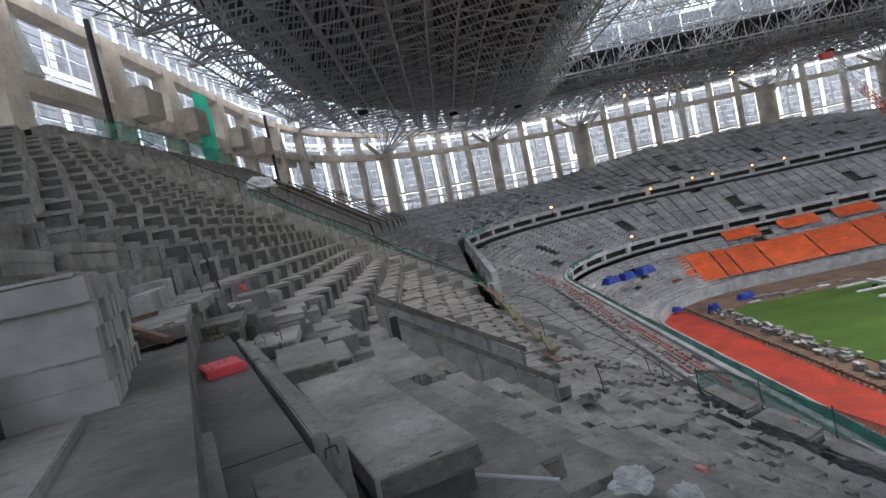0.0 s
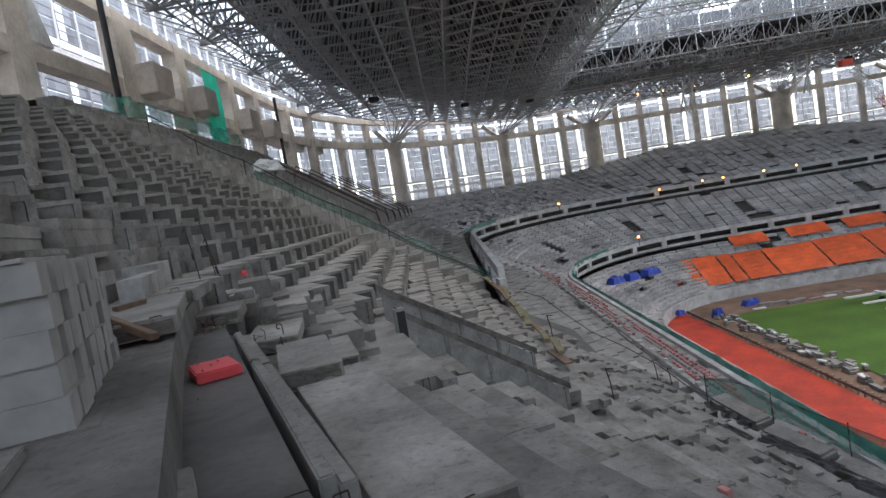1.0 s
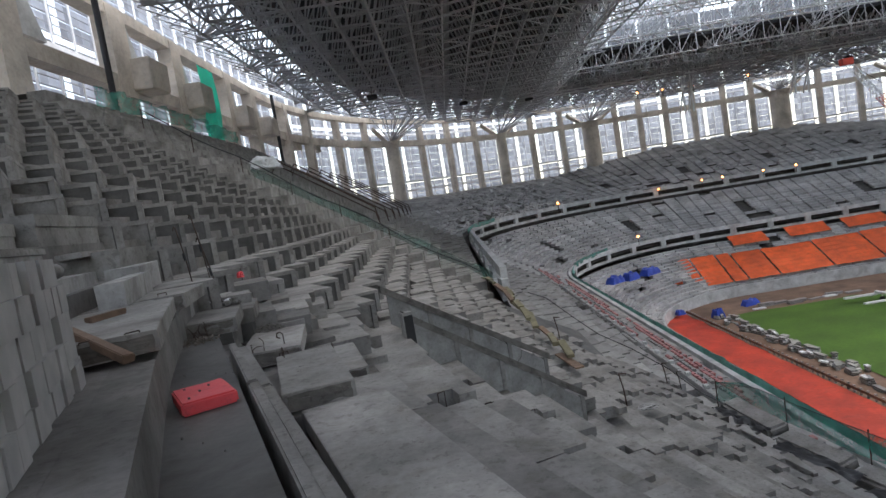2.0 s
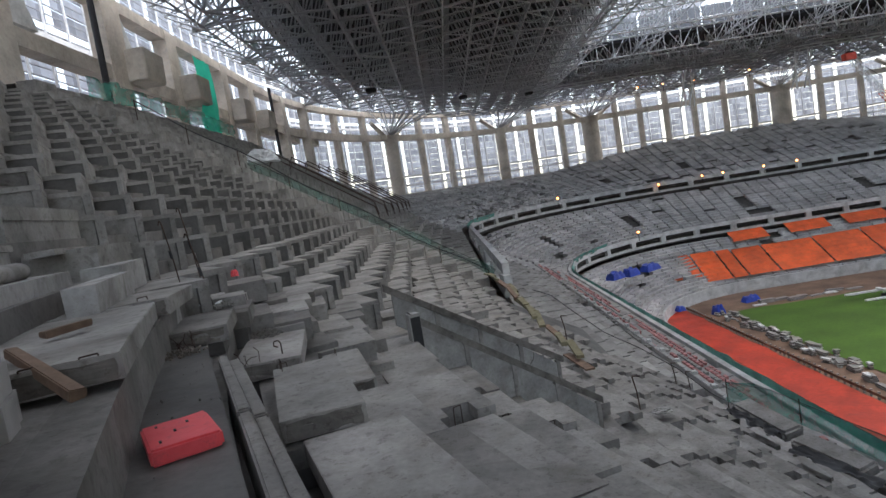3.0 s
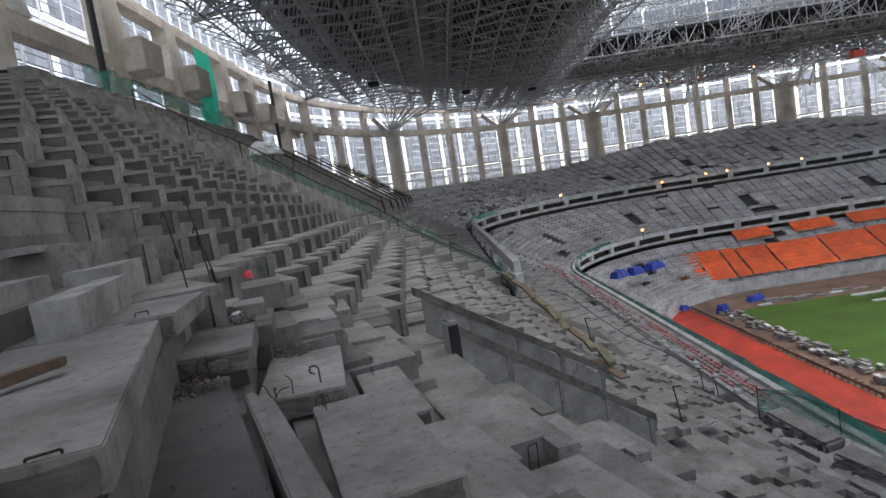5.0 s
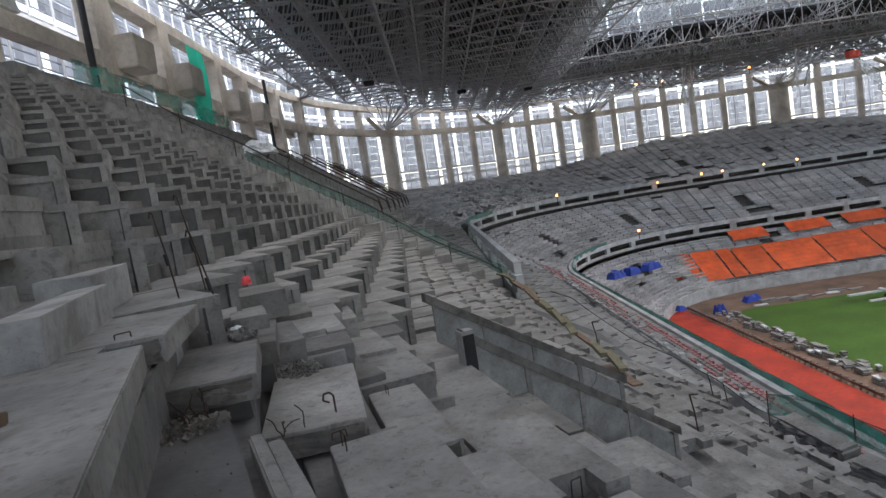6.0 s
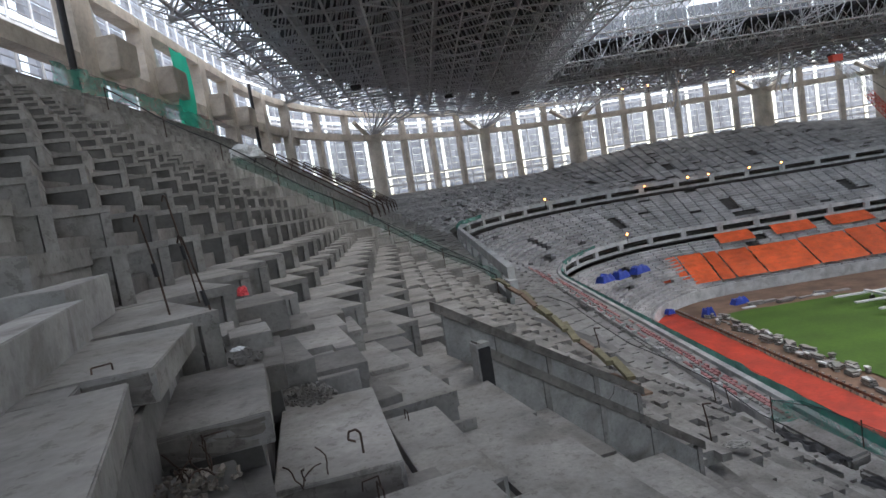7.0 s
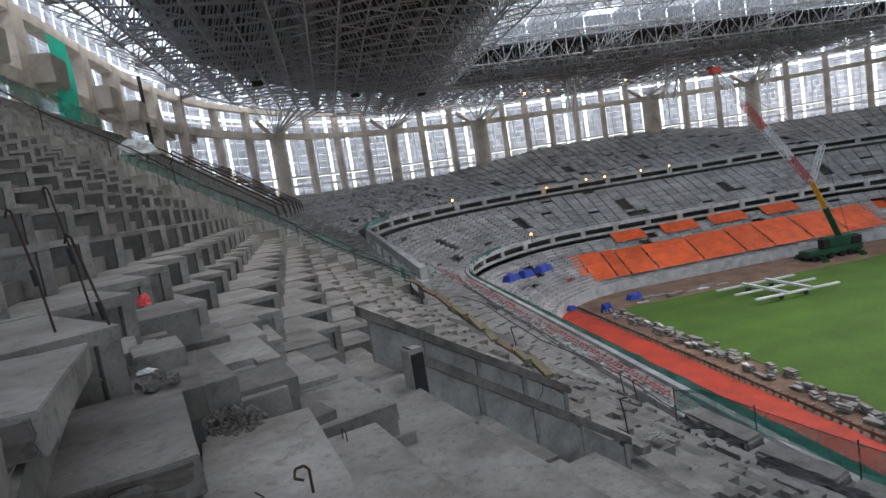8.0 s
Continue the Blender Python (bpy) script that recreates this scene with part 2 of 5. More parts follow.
def along(r, s_from, s_to, step):
    """Poses along the ring at r: the place, the way on and the way outwards, at even steps of length."""
    P = bowl(r)
    P = P + P[:1]
    out, s, want = [], 0.0, s_from
    for a, b in zip(P, P[1:]):
        d = (b - a).length
        while want <= s + d and want <= s_to:
            f = (b - a) / d
            out.append((a + f * (want - s), f, Vector((-f.y, f.x, 0)), want))
            want += step
        s += d
    return out


def ring_length(r, index):
    P = bowl(r)
    return sum((b - a).length for a, b in zip(P[:index], P[1:index + 1]))


# ---- ground, pitch, running strip ----
bm = bmesh.new()
ring = [bm.verts.new((82 + 3000 * math.cos(a), 52 + 3000 * math.sin(a), -0.04)) for a in (2 * math.pi * i / 64 for i in range(64))]
bm.faces.new(ring)
tagged(part("ground", bm, DIRT), "bare brown soil round the grass pitch", "ground", kind="structure")

bm = bmesh.new()
bmesh.ops.create_grid(bm, x_segments=60, y_segments=80, size=1)
for v in bm.verts:
    x, y = 82 + v.co.x * 38, 52 + v.co.y * 51
    edge = max(abs(v.co.x), abs(v.co.y)) > 0.985
    v.co = Vector((x + (noise.noise((x * 0.3, y * 0.3, 1)) * 0.9 if edge else 0), y + (noise.noise((x * 0.3, y * 0.3, 5)) * 0.9 if edge else 0), 0.06 + 0.02 * noise.noise((x * 0.1, y * 0.1, 0))))
tagged(part("pitch", bm, GRASS), "bright green mown football pitch grass", "grass", kind="structure")

bm = bmesh.new()
bmesh.ops.create_grid(bm, x_segments=14, y_segments=160, size=1)
for v in bm.verts:
    x, y = 35.2 + v.co.x * 3.6, 60 + v.co.y * 52
    if y > 100:
        x += (y - 100) ** 2 * 0.03 * (0.3 - v.co.x * 0.3)
    v.co = Vector((x + 0.35 * noise.noise((0, y * 0.25, 3)) * abs(v.co.x), y, 0.1 + 0.07 * noise.noise((x * 1.1, y * 0.7, 0))))
tagged(part("running_strip", bm, TRACK, smooth=True), "creased red sheeting laid along the stand", "ground sheet", kind="structure")


# ---- the stands: tiers of cast units with open joints ----
def at_index(P, f):
    i = min(int(f), len(P) - 2)
    return P[i].lerp(P[i + 1], f - i)


def stations(r, first, last, step):
    """Even steps of about that length between two points of the ring, as fractional indices."""
    P = bowl(r)
    out, carry = [float(first)], 0.0
    for i in range(first, last):
        d = (P[i + 1] - P[i]).length
        s = step - carry
        while s <= d:
            out.append(i + s / d)
            s += step
        carry = (carry + d) % step
    return out


def tier(parent, name, r0, z0, count, tread, rise, first, last, step, mat, openings=(), top=None, loose=0.02, seed=1, lift=0.05, gap=0.05, steep=None):
    """Rows of units; openings leave units out over some rows; top(f) gives how many rows stand at a station, steep(f) how they rise."""
    rng = random.Random(seed)
    st = stations(r0 + count * tread / 2, first, last, step)
    for k in range(count):
        P, Q = bowl(r0 + k * tread), bowl(r0 + (k + 1) * tread + 0.02)
        z = z0 + k * rise
        verts, faces = [], []
        for n, (a, b) in enumerate(zip(st, st[1:])):
            mid = (a + b) / 2
            if top and k >= top(mid):
                continue
            if any(o0 <= n % m < o0 + wd and k0 <= k < k1 for m, o0, wd, k0, k1 in openings) or rng.random() < loose:
                continue
            g = gap / step * (b - a)
            if steep:
                rise = steep(mid)
                z = z0 + k * rise
            zt = z + rng.uniform(-0.02, lift)
            slip = rng.uniform(0, 0.05)
            A, B = at_index(P, a + g), at_index(P, b - g)
            C, D = at_index(Q, b - g), at_index(Q, a + g)
            v = (C - B).normalized() * slip
            A, B = A - v, B - v
            i = len(verts)
            verts += [(p.x, p.y, zz) for zz in (z - rise - 0.05, zt) for p in (A, B, C, D)]
            faces += [[i + j for j in f] for f in FACES]
        me = bpy.data.meshes.new(name)
        me.from_pydata(verts, [], faces)
        me.materials.append(mat)
        ob = new(name, me)
        ob.parent = parent
        ob["kind"] = "stuff"


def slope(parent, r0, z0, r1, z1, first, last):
    # dark backing: the unlit void behind joints and openings put into colour
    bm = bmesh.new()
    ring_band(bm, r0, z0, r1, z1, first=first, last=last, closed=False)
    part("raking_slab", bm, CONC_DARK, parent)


LAST = 118
lower = base("stand_lower", "lower tier of grey concrete terraces", "grandstand", kind="structure")
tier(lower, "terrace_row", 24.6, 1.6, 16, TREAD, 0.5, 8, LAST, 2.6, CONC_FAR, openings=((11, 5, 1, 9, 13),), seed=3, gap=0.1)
slope(lower, 24.6, 0.2, 39, 8.6, 8, LAST)
bm = bmesh.new()
ring_box(bm, 24.3, 24.6, -0.04, 2.0, 8, LAST)
part("front_wall", bm, FASCIA, lower, "pale low wall in front of the first row")

middle = base("stand_middle", "middle tier of grey concrete terraces with dark openings", "grandstand", kind="structure")
tier(middle, "terrace_row", 38.6, 12.2, 16, TREAD, 0.47, 8, 24, 2.0, NEAR_SIDE, openings=((13, 6, 1, 5, 8),), seed=15, gap=0.09)
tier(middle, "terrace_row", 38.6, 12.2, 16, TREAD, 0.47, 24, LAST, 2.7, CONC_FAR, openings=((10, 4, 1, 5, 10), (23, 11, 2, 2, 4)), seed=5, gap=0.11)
slope(middle, 38.4, 10.9, 52.4, 18.9, 8, LAST)

upper = base("stand_upper", "upper tier of grey concrete terraces with loose panels", "grandstand", kind="structure")


def rows_standing(f):
    """More rows reach the facade at the corners and ends than along the sides."""
    f = f if f < 58 else 114 - f
    return 26 if f < 24 else min(31, 26 + round(f - 24))


def row_rise(f):
    """Steep along the sides, flat at the corners, middling at the ends."""
    f = f if f < 58 else 114 - f
    if f < 21:
        return RISE
    if f < 31:
        t = (f - 21) / 10
        return RISE + (0.235 - RISE) * t * t * (3 - 2 * t)
    if f < 46:
        return 0.235
    return min(0.345, 0.235 + (f - 46) * 0.018)


tier(upper, "terrace_row", 53.9, 21.95, 26, TREAD, RISE, 13, 25, 1.8, CONC_LIGHT, loose=0.02, seed=18, lift=0.1, gap=0.1, steep=row_rise)
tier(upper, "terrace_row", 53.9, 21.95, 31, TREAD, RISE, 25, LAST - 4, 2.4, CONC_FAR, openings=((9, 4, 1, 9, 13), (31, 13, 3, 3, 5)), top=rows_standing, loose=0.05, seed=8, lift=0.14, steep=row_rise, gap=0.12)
bm = bmesh.new()
P81 = bowl(81.5)
for i in range(13, LAST - 4):
    quad = []
    for j in (i, i + 1):
        n, g = rows_standing(j), row_rise(j)
        p, q, r = bowl(53.9)[j], bowl(53.9 + n * TREAD)[j], P81[j]
        z = 21.95 + n * g
        quad.append(((p.x, p.y, 20.9), (q.x, q.y, z - 1.0), (q.x, q.y, z - g - 0.03), (r.x, r.y, z - g - 0.03)))
    for a in range(3):
        bm.faces.new([bm.verts.new(q) for q in (quad[0][a], quad[1][a], quad[1][a + 1], quad[0][a + 1])])
part("raking_slab", bm, CONC, upper)


# ---- white ring beams with dark slots under the tiers ----
def ring_beam(name, label, r, z_top, first, slot, spacing):
    root = base(name, label, "parapet", kind="structure")
    bm = bmesh.new()
    ring_box(bm, r - 0.35, r + 0.1, z_top - 0.75, z_top, first, LAST - 4)
    part("parapet", bm, FASCIA, root)
    bm = bmesh.new()
    ring_box(bm, r - 0.1, r + 0.2, z_top - 0.75 - slot - 0.5, z_top - 0.75 - slot, first, LAST - 4)
    part("lower_beam", bm, FASCIA, root)
    # wall deep in the slot, coloured dark to hold the slot's shade
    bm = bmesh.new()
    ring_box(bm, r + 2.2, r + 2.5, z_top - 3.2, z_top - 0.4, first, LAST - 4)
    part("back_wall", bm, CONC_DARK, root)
    post = None
    P, Q = bowl(r - 0.22), bowl(r + 0.28)
    for f in stations(r, first, LAST - 5, spacing):
        a, b = at_index(P, f), at_index(Q, f)
        t = (b - a).normalized()
        if post is None:
            bm = bmesh.new()
            block(bm, (-0.6, -0.05, 0), (0.6, 0.45, slot + 0.02))
            post = part("post", bm, FASCIA, root)
            ob = post
        else:
            ob = new("post", post.data)
            ob.parent = root
        ob.matrix_basis = Matrix(((t.y, t.x, 0, a.x), (-t.x, t.y, 0, a.y), (0, 0, 1, z_top - 0.76 - slot), (0, 0, 0, 1)))


ring_beam("ring_beam_upper", "pale concrete ring beam with dark slots under the upper tier", 52.6, 22.2, 14, 1.0, 8.5)
ring_beam("ring_beam_lower", "pale concrete ring beam with dark slots under the middle tier", 38.2, 12.3, 8, 1.1, 8.0)

# ---- facade: beams, columns, screen ----
facade = base("wall_facade", "tall facade of beige concrete columns and beams", "facade", kind="structure")
for z0, z1, r0, r1, nm in ((41.4, 42.7, 80.3, 81.5, "middle_beam"), (46.6, 47.6, 80.2, 81.6, "top_beam"), (28.2, 29.2, 80.5, 81.6, "sill_beam")):
    bm = bmesh.new()
    ring_box(bm, r0, r1, z0, z1, 26 if nm == "middle_beam" else 10, LAST)
    part(nm, bm, BEIGE, facade)
# unseen ring wall, added to stop light entering below the sill
bm = bmesh.new()
ring_box(bm, 81.7, 82.2, -0.04, 28.2)
part("outer_wall", bm, CONC, facade)
# unseen walls behind the camera, added to darken faces turned that way
bm = bmesh.new()
ring_box(bm, 81.6, 82.1, 28.21, 58, 0, 10)
part("back_wall", bm, CONC, facade)
bm = bmesh.new()
ring_box(bm, 81.6, 82.1, 28.21, 58, LAST - 1, NB)
part("back_wall", bm, CONC, facade)
bm = bmesh.new()
ring_box(bm, 80.3, 81.5, 29.0, 36.9, 0, 23)
part("side_wall", bm, BEIGE, facade)


def facade_point(az, r=80.9):
    """Where the line of sight at that bearing from the terrace meets the facade."""
    e, d = Vector((-2.3, 6.0, 0)), Vector((math.sin(radians(az)), math.cos(radians(az)), 0))
    P = bowl(r)
    best = None
    for a, b in zip(P[8:LAST], P[9:LAST]):
        s = b - a
        den = d.x * s.y - d.y * s.x
        if abs(den) < 1e-9:
            continue
        w = a - e
        k, q = (w.x * s.y - w.y * s.x) / den, (w.x * d.y - w.y * d.x) / den
        if k > 0 and -1e-6 <= q <= 1.000001 and (best is None or k < best[0]):
            best = (k, e + d * k, s.normalized())
    return best[1], best[2]


def mullion(p, f, w, z0, z1, depth=1.0):
    bm = bmesh.new()
    block(bm, (-w / 2, -depth / 2, z0), (w / 2, depth / 2, z1))
    ob = part("mullion", bm, BEIGE, facade)
    ob.matrix_basis = Matrix(((f.x, -f.y, 0, p.x), (f.y, f.x, 0, p.y), (0, 0, 1, 0), (0, 0, 0, 1)))


def great_column(p, f, rad, z1, forks=True):
    """A round column with a capital and slanting knees up to the top beam."""
    bm = bmesh.new()
    rod(bm, (p.x, p.y, 20), (p.x, p.y, z1), rad, 20)
    rod(bm, (p.x, p.y, z1), (p.x, p.y, z1 + 1.6), rad, 20, rad * 1.25)
    part("column", bm, BEIGE, facade)
    if forks:
        for s in (-1, 1):
            bm = bmesh.new()
            a, b = p + f * (s * rad * 0.9), p + f * (s * (rad + 4.2))
            wire(bm, [(a.x, a.y, z1 + 1.2), (b.x, b.y, z1 + 4.4)], 0.62, 4)
            part("knee", bm, BEIGE, facade)


BIG = {-3.5: 1.5, 6.9: 1.4, 15.2: 2.3, 30.6: 2.5, 38.6: 2.0}
for az in (-8.5, -5.9, -3.5, -0.7, 1.9, 4.5, 6.9, 9.8, 12.6, 15.2, 17.5, 19.6, 21.8, 24.1, 26.5, 28.6, 30.6, 33.4, 36.0, 38.6, 41.1, 43.8, 46.5, 49.2, 52, 55, 58):
    p, f = facade_point(az)
    if az in BIG:
        great_column(p, f, BIG[az], 41.0)
    else:
        mullion(p, f, 1.35, 28.3, 47.0)

# columns with corbels along the near side
SIDE = ((30, 2.6, 0), (39.5, 2.2, 0), (53, 2.8, 1), (64, 2.2, 1), (78.5, 2.0, 1), (88.5, 2.2, 1), (103, 2.4, 0), (112, 2.0, 0))
for n, (y, wd, corbels) in enumerate(SIDE):
    p = Vector((-25.8, y, 0)) if y < 92 else Vector((X0 - math.sqrt(80.8 ** 2 - (y - 92) ** 2), y, 0))
    mullion(p, Vector((0, 1, 0)), wd, 30, 47.4, 1.4)
    for c in range(corbels):
        bm = chamfered((p.x - 0.5, y + wd / 2 - 0.6 + c * 4.2, 40.7 + 0.5 * c), (p.x + 2.4 - 0.8 * c, y + wd / 2 + 2.6 + c * 4.2, 43.3), None, 0.08, 0.15)
        part("corbel", bm, BEIGE, facade)
    nxt = SIDE[n + 1] if n + 1 < len(SIDE) else (120, 2, 0)
    y0, y1 = y + wd / 2 + 0.01, nxt[0] - nxt[1] / 2 - 0.01
    bm = bmesh.new()
    block(bm, (p.x - 0.6, y0, 40.5), (p.x + 0.6, y1, 41.7), None, 0.0)
    part("deep_beam", bm, BEIGE, facade)
    bm = bmesh.new()
    hexa(bm, [(p.x - 0.3, y0, 42.1), (p.x + 0.3, y0, 42.1), (p.x + 0.3, y0 + 3.0, 42.1), (p.x - 0.3, y0 + 3.0, 42.1),
              (p.x - 0.3, y0, 47.0), (p.x + 0.3, y0, 47.0), (p.x + 0.3, y0 + 0.6, 47.0), (p.x - 0.3, y0 + 0.6, 47.0)])
    part("gusset", bm, FASCIA, facade)
for y in (48.4, 95.0):
    bm = bmesh.new()
    rod(bm, (-24.2, y, 36), (-24.2, y, 47.5), 0.24, 10)
    part("downpipe", bm, BLACK, facade, "dark grey downpipe")

screen = base("facade_screen", "outer screen of white posts and fine grey rails", "screen", kind="structure")
P = bowl(86.0)
vs, fs = [], []
rg = random.Random(21)
cells = stations(86.0, 8, LAST, 6.3)
for f0, f1 in zip(cells, cells[1:]):
    for i in range(20):
        if rg.random() < 0.01:
            continue
        for h in range(5):
            g = (f1 - f0) * 0.075
            m = f0 + g + (f1 - f0 - 2 * g) * h / 5
            a, b, z = at_index(P, m), at_index(P, m + (f1 - f0 - 2 * g) * 0.196), 24 + i * 1.6
            n = len(vs)
            top = 1.55 if i not in (5, 13, 19) else 1.05
            vs += [(a.x, a.y, z), (b.x, b.y, z), (b.x, b.y, z + top), (a.x, a.y, z + top)]
            fs.append((n, n + 1, n + 2, n + 3))
me = bpy.data.meshes.new("screen_sheet")
me.from_pydata(vs, [], fs)
me.materials.append(SCREEN_SHEET)
ob = new("screen_sheet", me)
ob.parent = screen
ob["kind"] = "stuff"
bm = bmesh.new()
for i in range(40):
    ring_box(bm, 85.8, 85.9, 24 + i * 0.8, 24.09 + i * 0.8, 8, LAST)
part("rail_field", bm, SCREEN, screen)
post = None
P = bowl(85.4)
for f in stations(85.4, 9, LAST - 3, 3.15):
    p = at_index(P, f)
    if post is None:
        bm = bmesh.new()
        rod(bm, (0, 0, 22), (0, 0, 64), 0.11, 6)
        post = part("screen_post", bm, WHITE_STEEL, screen)
        ob = post
    else:
        ob = new("screen_post", post.data)
        ob.parent = screen
    ob.matrix_basis = Matrix.Translation(p)
bm = bmesh.new()
for z in (31, 33.2, 44.6, 51, 57):
    ring_box(bm, 85.0, 85.5, z, z + 0.45, 8, LAST)
part("walkway_rail", bm, WHITE_STEEL, screen)

# ---- roof: dark lining over a grey space frame, open over the pitch ----
roof = base("roof", "dark lined roof carried by a grey steel space frame", "roof", kind="structure")
# OY0, the unseen south edge, is set to keep light off near end faces
OX0, OX1, OY0, OY1 = 27.0, 137.0, 38.0, 126.0


def roof_height(x, y):
    return 50.0 + 2.2 * math.cos((y - 52) / 90) + 1.0 * noise.noise((x * 0.02, y * 0.02, 0))


bm = bmesh.new()
for lo, hi in ((0, NB),):
    Q = [a if i < 44 else b for i, (a, b) in enumerate(zip(bowl(75.3), bowl(76.0)))]
    inner = []
    for p in Q:
        inner.append(Vector((min(max(p.x, OX0), OX1), min(max(p.y, OY0), OY1), 0)))
    sheets = bmesh.new()
    A = [[bm.verts.new((*p.lerp(q, t).xy, roof_height(*p.lerp(q, t).xy) + dz)) for p, q in zip(Q, inner)] for t, dz in ((0, 0), (0.5, 0), (1, 0), (1, 0.6), (0, 0.6))]
    for k in range(5):
        m = (k + 1) % 5
        for i in range(NB):
            j = (i + 1) % NB
            # unseen translucent sheets over the near block, added to light it from above
            if max(A[k][i].co.y, A[k][j].co.y) < 42 and A[k][i].co.x < 30:
                if k < 2 and (A[k][i].co - A[k][j].co).length > 0.01 and (A[m][i].co - A[m][j].co).length > 0.01:
                    sheets.faces.new([sheets.verts.new(q.co) for q in (A[k][i], A[k][j], A[m][j], A[m][i])])
                continue
            if len({A[k][i].co.to_tuple(3), A[k][j].co.to_tuple(3), A[m][j].co.to_tuple(3), A[m][i].co.to_tuple(3)}) == 4:
                bm.faces.new((A[k][i], A[k][j], A[m][j], A[m][i]))
            elif A[k][i].co.to_tuple(3) == A[k][j].co.to_tuple(3) and A[m][i].co.to_tuple(3) != A[m][j].co.to_tuple(3):
                bm.faces.new((A[k][i], A[m][j], A[m][i]))
            elif A[m][i].co.to_tuple(3) == A[m][j].co.to_tuple(3) and A[k][i].co.to_tuple(3) != A[k][j].co.to_tuple(3):
                bm.faces.new((A[k][i], A[k][j], A[m][j]))
part("lining", bm, CEILING, roof)
part("sheeting", sheets, TOP_LIGHT_SHEET, roof)


def in_roof(x, y, r=75):
    dx, dy = max(X0 - x, 0, x - X1), max(Y0 - y, 0, y - Y1)
    return math.hypot(dx, dy) < r and not (OX0 < x < OX1 and OY0 < y < OY1)


class Rods:
    """Many thin bars in one mesh."""

    def __init__(self):
        self.v, self.f = [], []

    def add(self, a, b, r):
        a, b = Vector(a), Vector(b)
        d = (b - a)
        if d.length < 1e-4:
            return
        s = d.cross(Vector((0, 0, 1)))
        s = (s if s.length > 1e-3 else Vector((1, 0, 0))).normalized()
        t = d.cross(s).normalized()
        i = len(self.v)
        for p in (a, b):
            for q in (s, -s * 0.5 + t * 0.87, -s * 0.5 - t * 0.87):
                self.v.append(tuple(p + q * r))
        self.f += [(i, i + 1, i + 4, i + 3), (i + 1, i + 2, i + 5, i + 4), (i + 2, i, i + 3, i + 5)]

    def make(self, name, mat, parent):
        me = bpy.data.meshes.new(name)
        me.from_pydata(self.v, [], self.f)
        me.materials.append(mat)
        ob = new(name, me)
        ob.parent = parent
        ob["kind"] = "stuff"
        return ob


def space_frame(x0, x1, y0, y1, step, depth, r):
    g = Rods()
    nx, ny = int((x1 - x0) / step), int((y1 - y0) / step)
    top = lambda i, j: Vector((x0 + i * step, y0 + j * step, roof_height(x0 + i * step, y0 + j * step) - 0.35))
    low = lambda i, j: Vector((x0 + (i + 0.5) * step, y0 + (j + 0.5) * step, roof_height(x0 + i * step, y0 + j * step) - depth + 0.9 * math.sin(i * 0.5) * math.sin(j * 0.23)))
    ok = lambda p: in_roof(p.x, p.y, 76)
    for i in range(nx):
        for j in range(ny):
            q = low(i, j)
            if not ok(q):
                continue
            for a, b in ((0, 0), (1, 0), (0, 1), (1, 1)):
                g.add(q, top(i + a, j + b), r * 0.8)
            if ok(low(i + 1, j)):
                g.add(q, low(i + 1, j), r)
            if ok(low(i, j + 1)):
                g.add(q, low(i, j + 1), r)
            if (i + j) % 3 == 0 and ok(low(i + 1, j + 1)):
                g.add(q, low(i + 1, j + 1), r * 0.8)
            if (i * 7 + j * 3) % 4 == 0:
                g.add(q + Vector((0.8, -1.1, 0.7)), low(i + 2, j + 1) + Vector((0, 0, 1.9)), r * 0.6)
            if (i * 7 + j * 3) % 5 == 0:
                g.add(q, top(i + 2, j - 1), r * 0.7)
                g.add(q + Vector((0, 0, 1.4)), low(i + 1, j - 1), r * 0.7)
    return g


space_frame(-21, 28, 2, 166, 3.6, 5.6, 0.14).make("space_frame", STEEL, roof)
space_frame(28, 140, 122, 168, 3.8, 4.6, 0.13).make("space_frame", STEEL, roof)
space_frame(139, 186, 60, 166, 4.4, 4.6, 0.14).make("space_frame", STEEL, roof)

# edge girders and trusses over the opening
tr = Rods()


def girder(a, b, depth, width, bays, r):
    a, b = Vector(a), Vector(b)
    f = (b - a).normalized()
    s = f.cross(Vector((0, 0, 1))).normalized() * (width / 2)
    dn = Vector((0, 0, -depth))
    at = lambda i: a.lerp(b, i / bays)
    for i in range(bays):
        p, q = at(i), at(i + 1)
        for o in (s, -s, dn + s, dn - s):
            tr.add(p + o, q + o, r)
        for o in (s, -s):
            tr.add(p + o, q + o + dn, r * 0.6) if i % 2 else tr.add(p + o + dn, q + o, r * 0.6)
            tr.add(p + o, p + o + dn, r * 0.6)
        tr.add(p + s, q - s, r * 0.6)
        tr.add(p + s + dn, q - s + dn, r * 0.6)
        tr.add(p + s, p - s + dn, r * 0.5)


girder((24, 6, 51.5), (24, 150, 51.5), 5.5, 4, 46, 0.16)
girder((140, 6, 51.5), (140, 150, 51.5), 5.5, 4, 40, 0.16)
for y, z in ((139, 52), (128, 54), (116, 56), (104, 57.5), (92, 58.5)):
    girder((24, y, z), (140, y, z), 5, 4.5, 34, 0.17)
for x in (44, 62, 80, 98, 118):
    girder((x, 90, 58), (x, 140, 52.5), 4, 3.5, 14, 0.14)
tr.make("edge_girder", WHITE_STEEL, roof)

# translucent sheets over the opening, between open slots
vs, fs = [], []
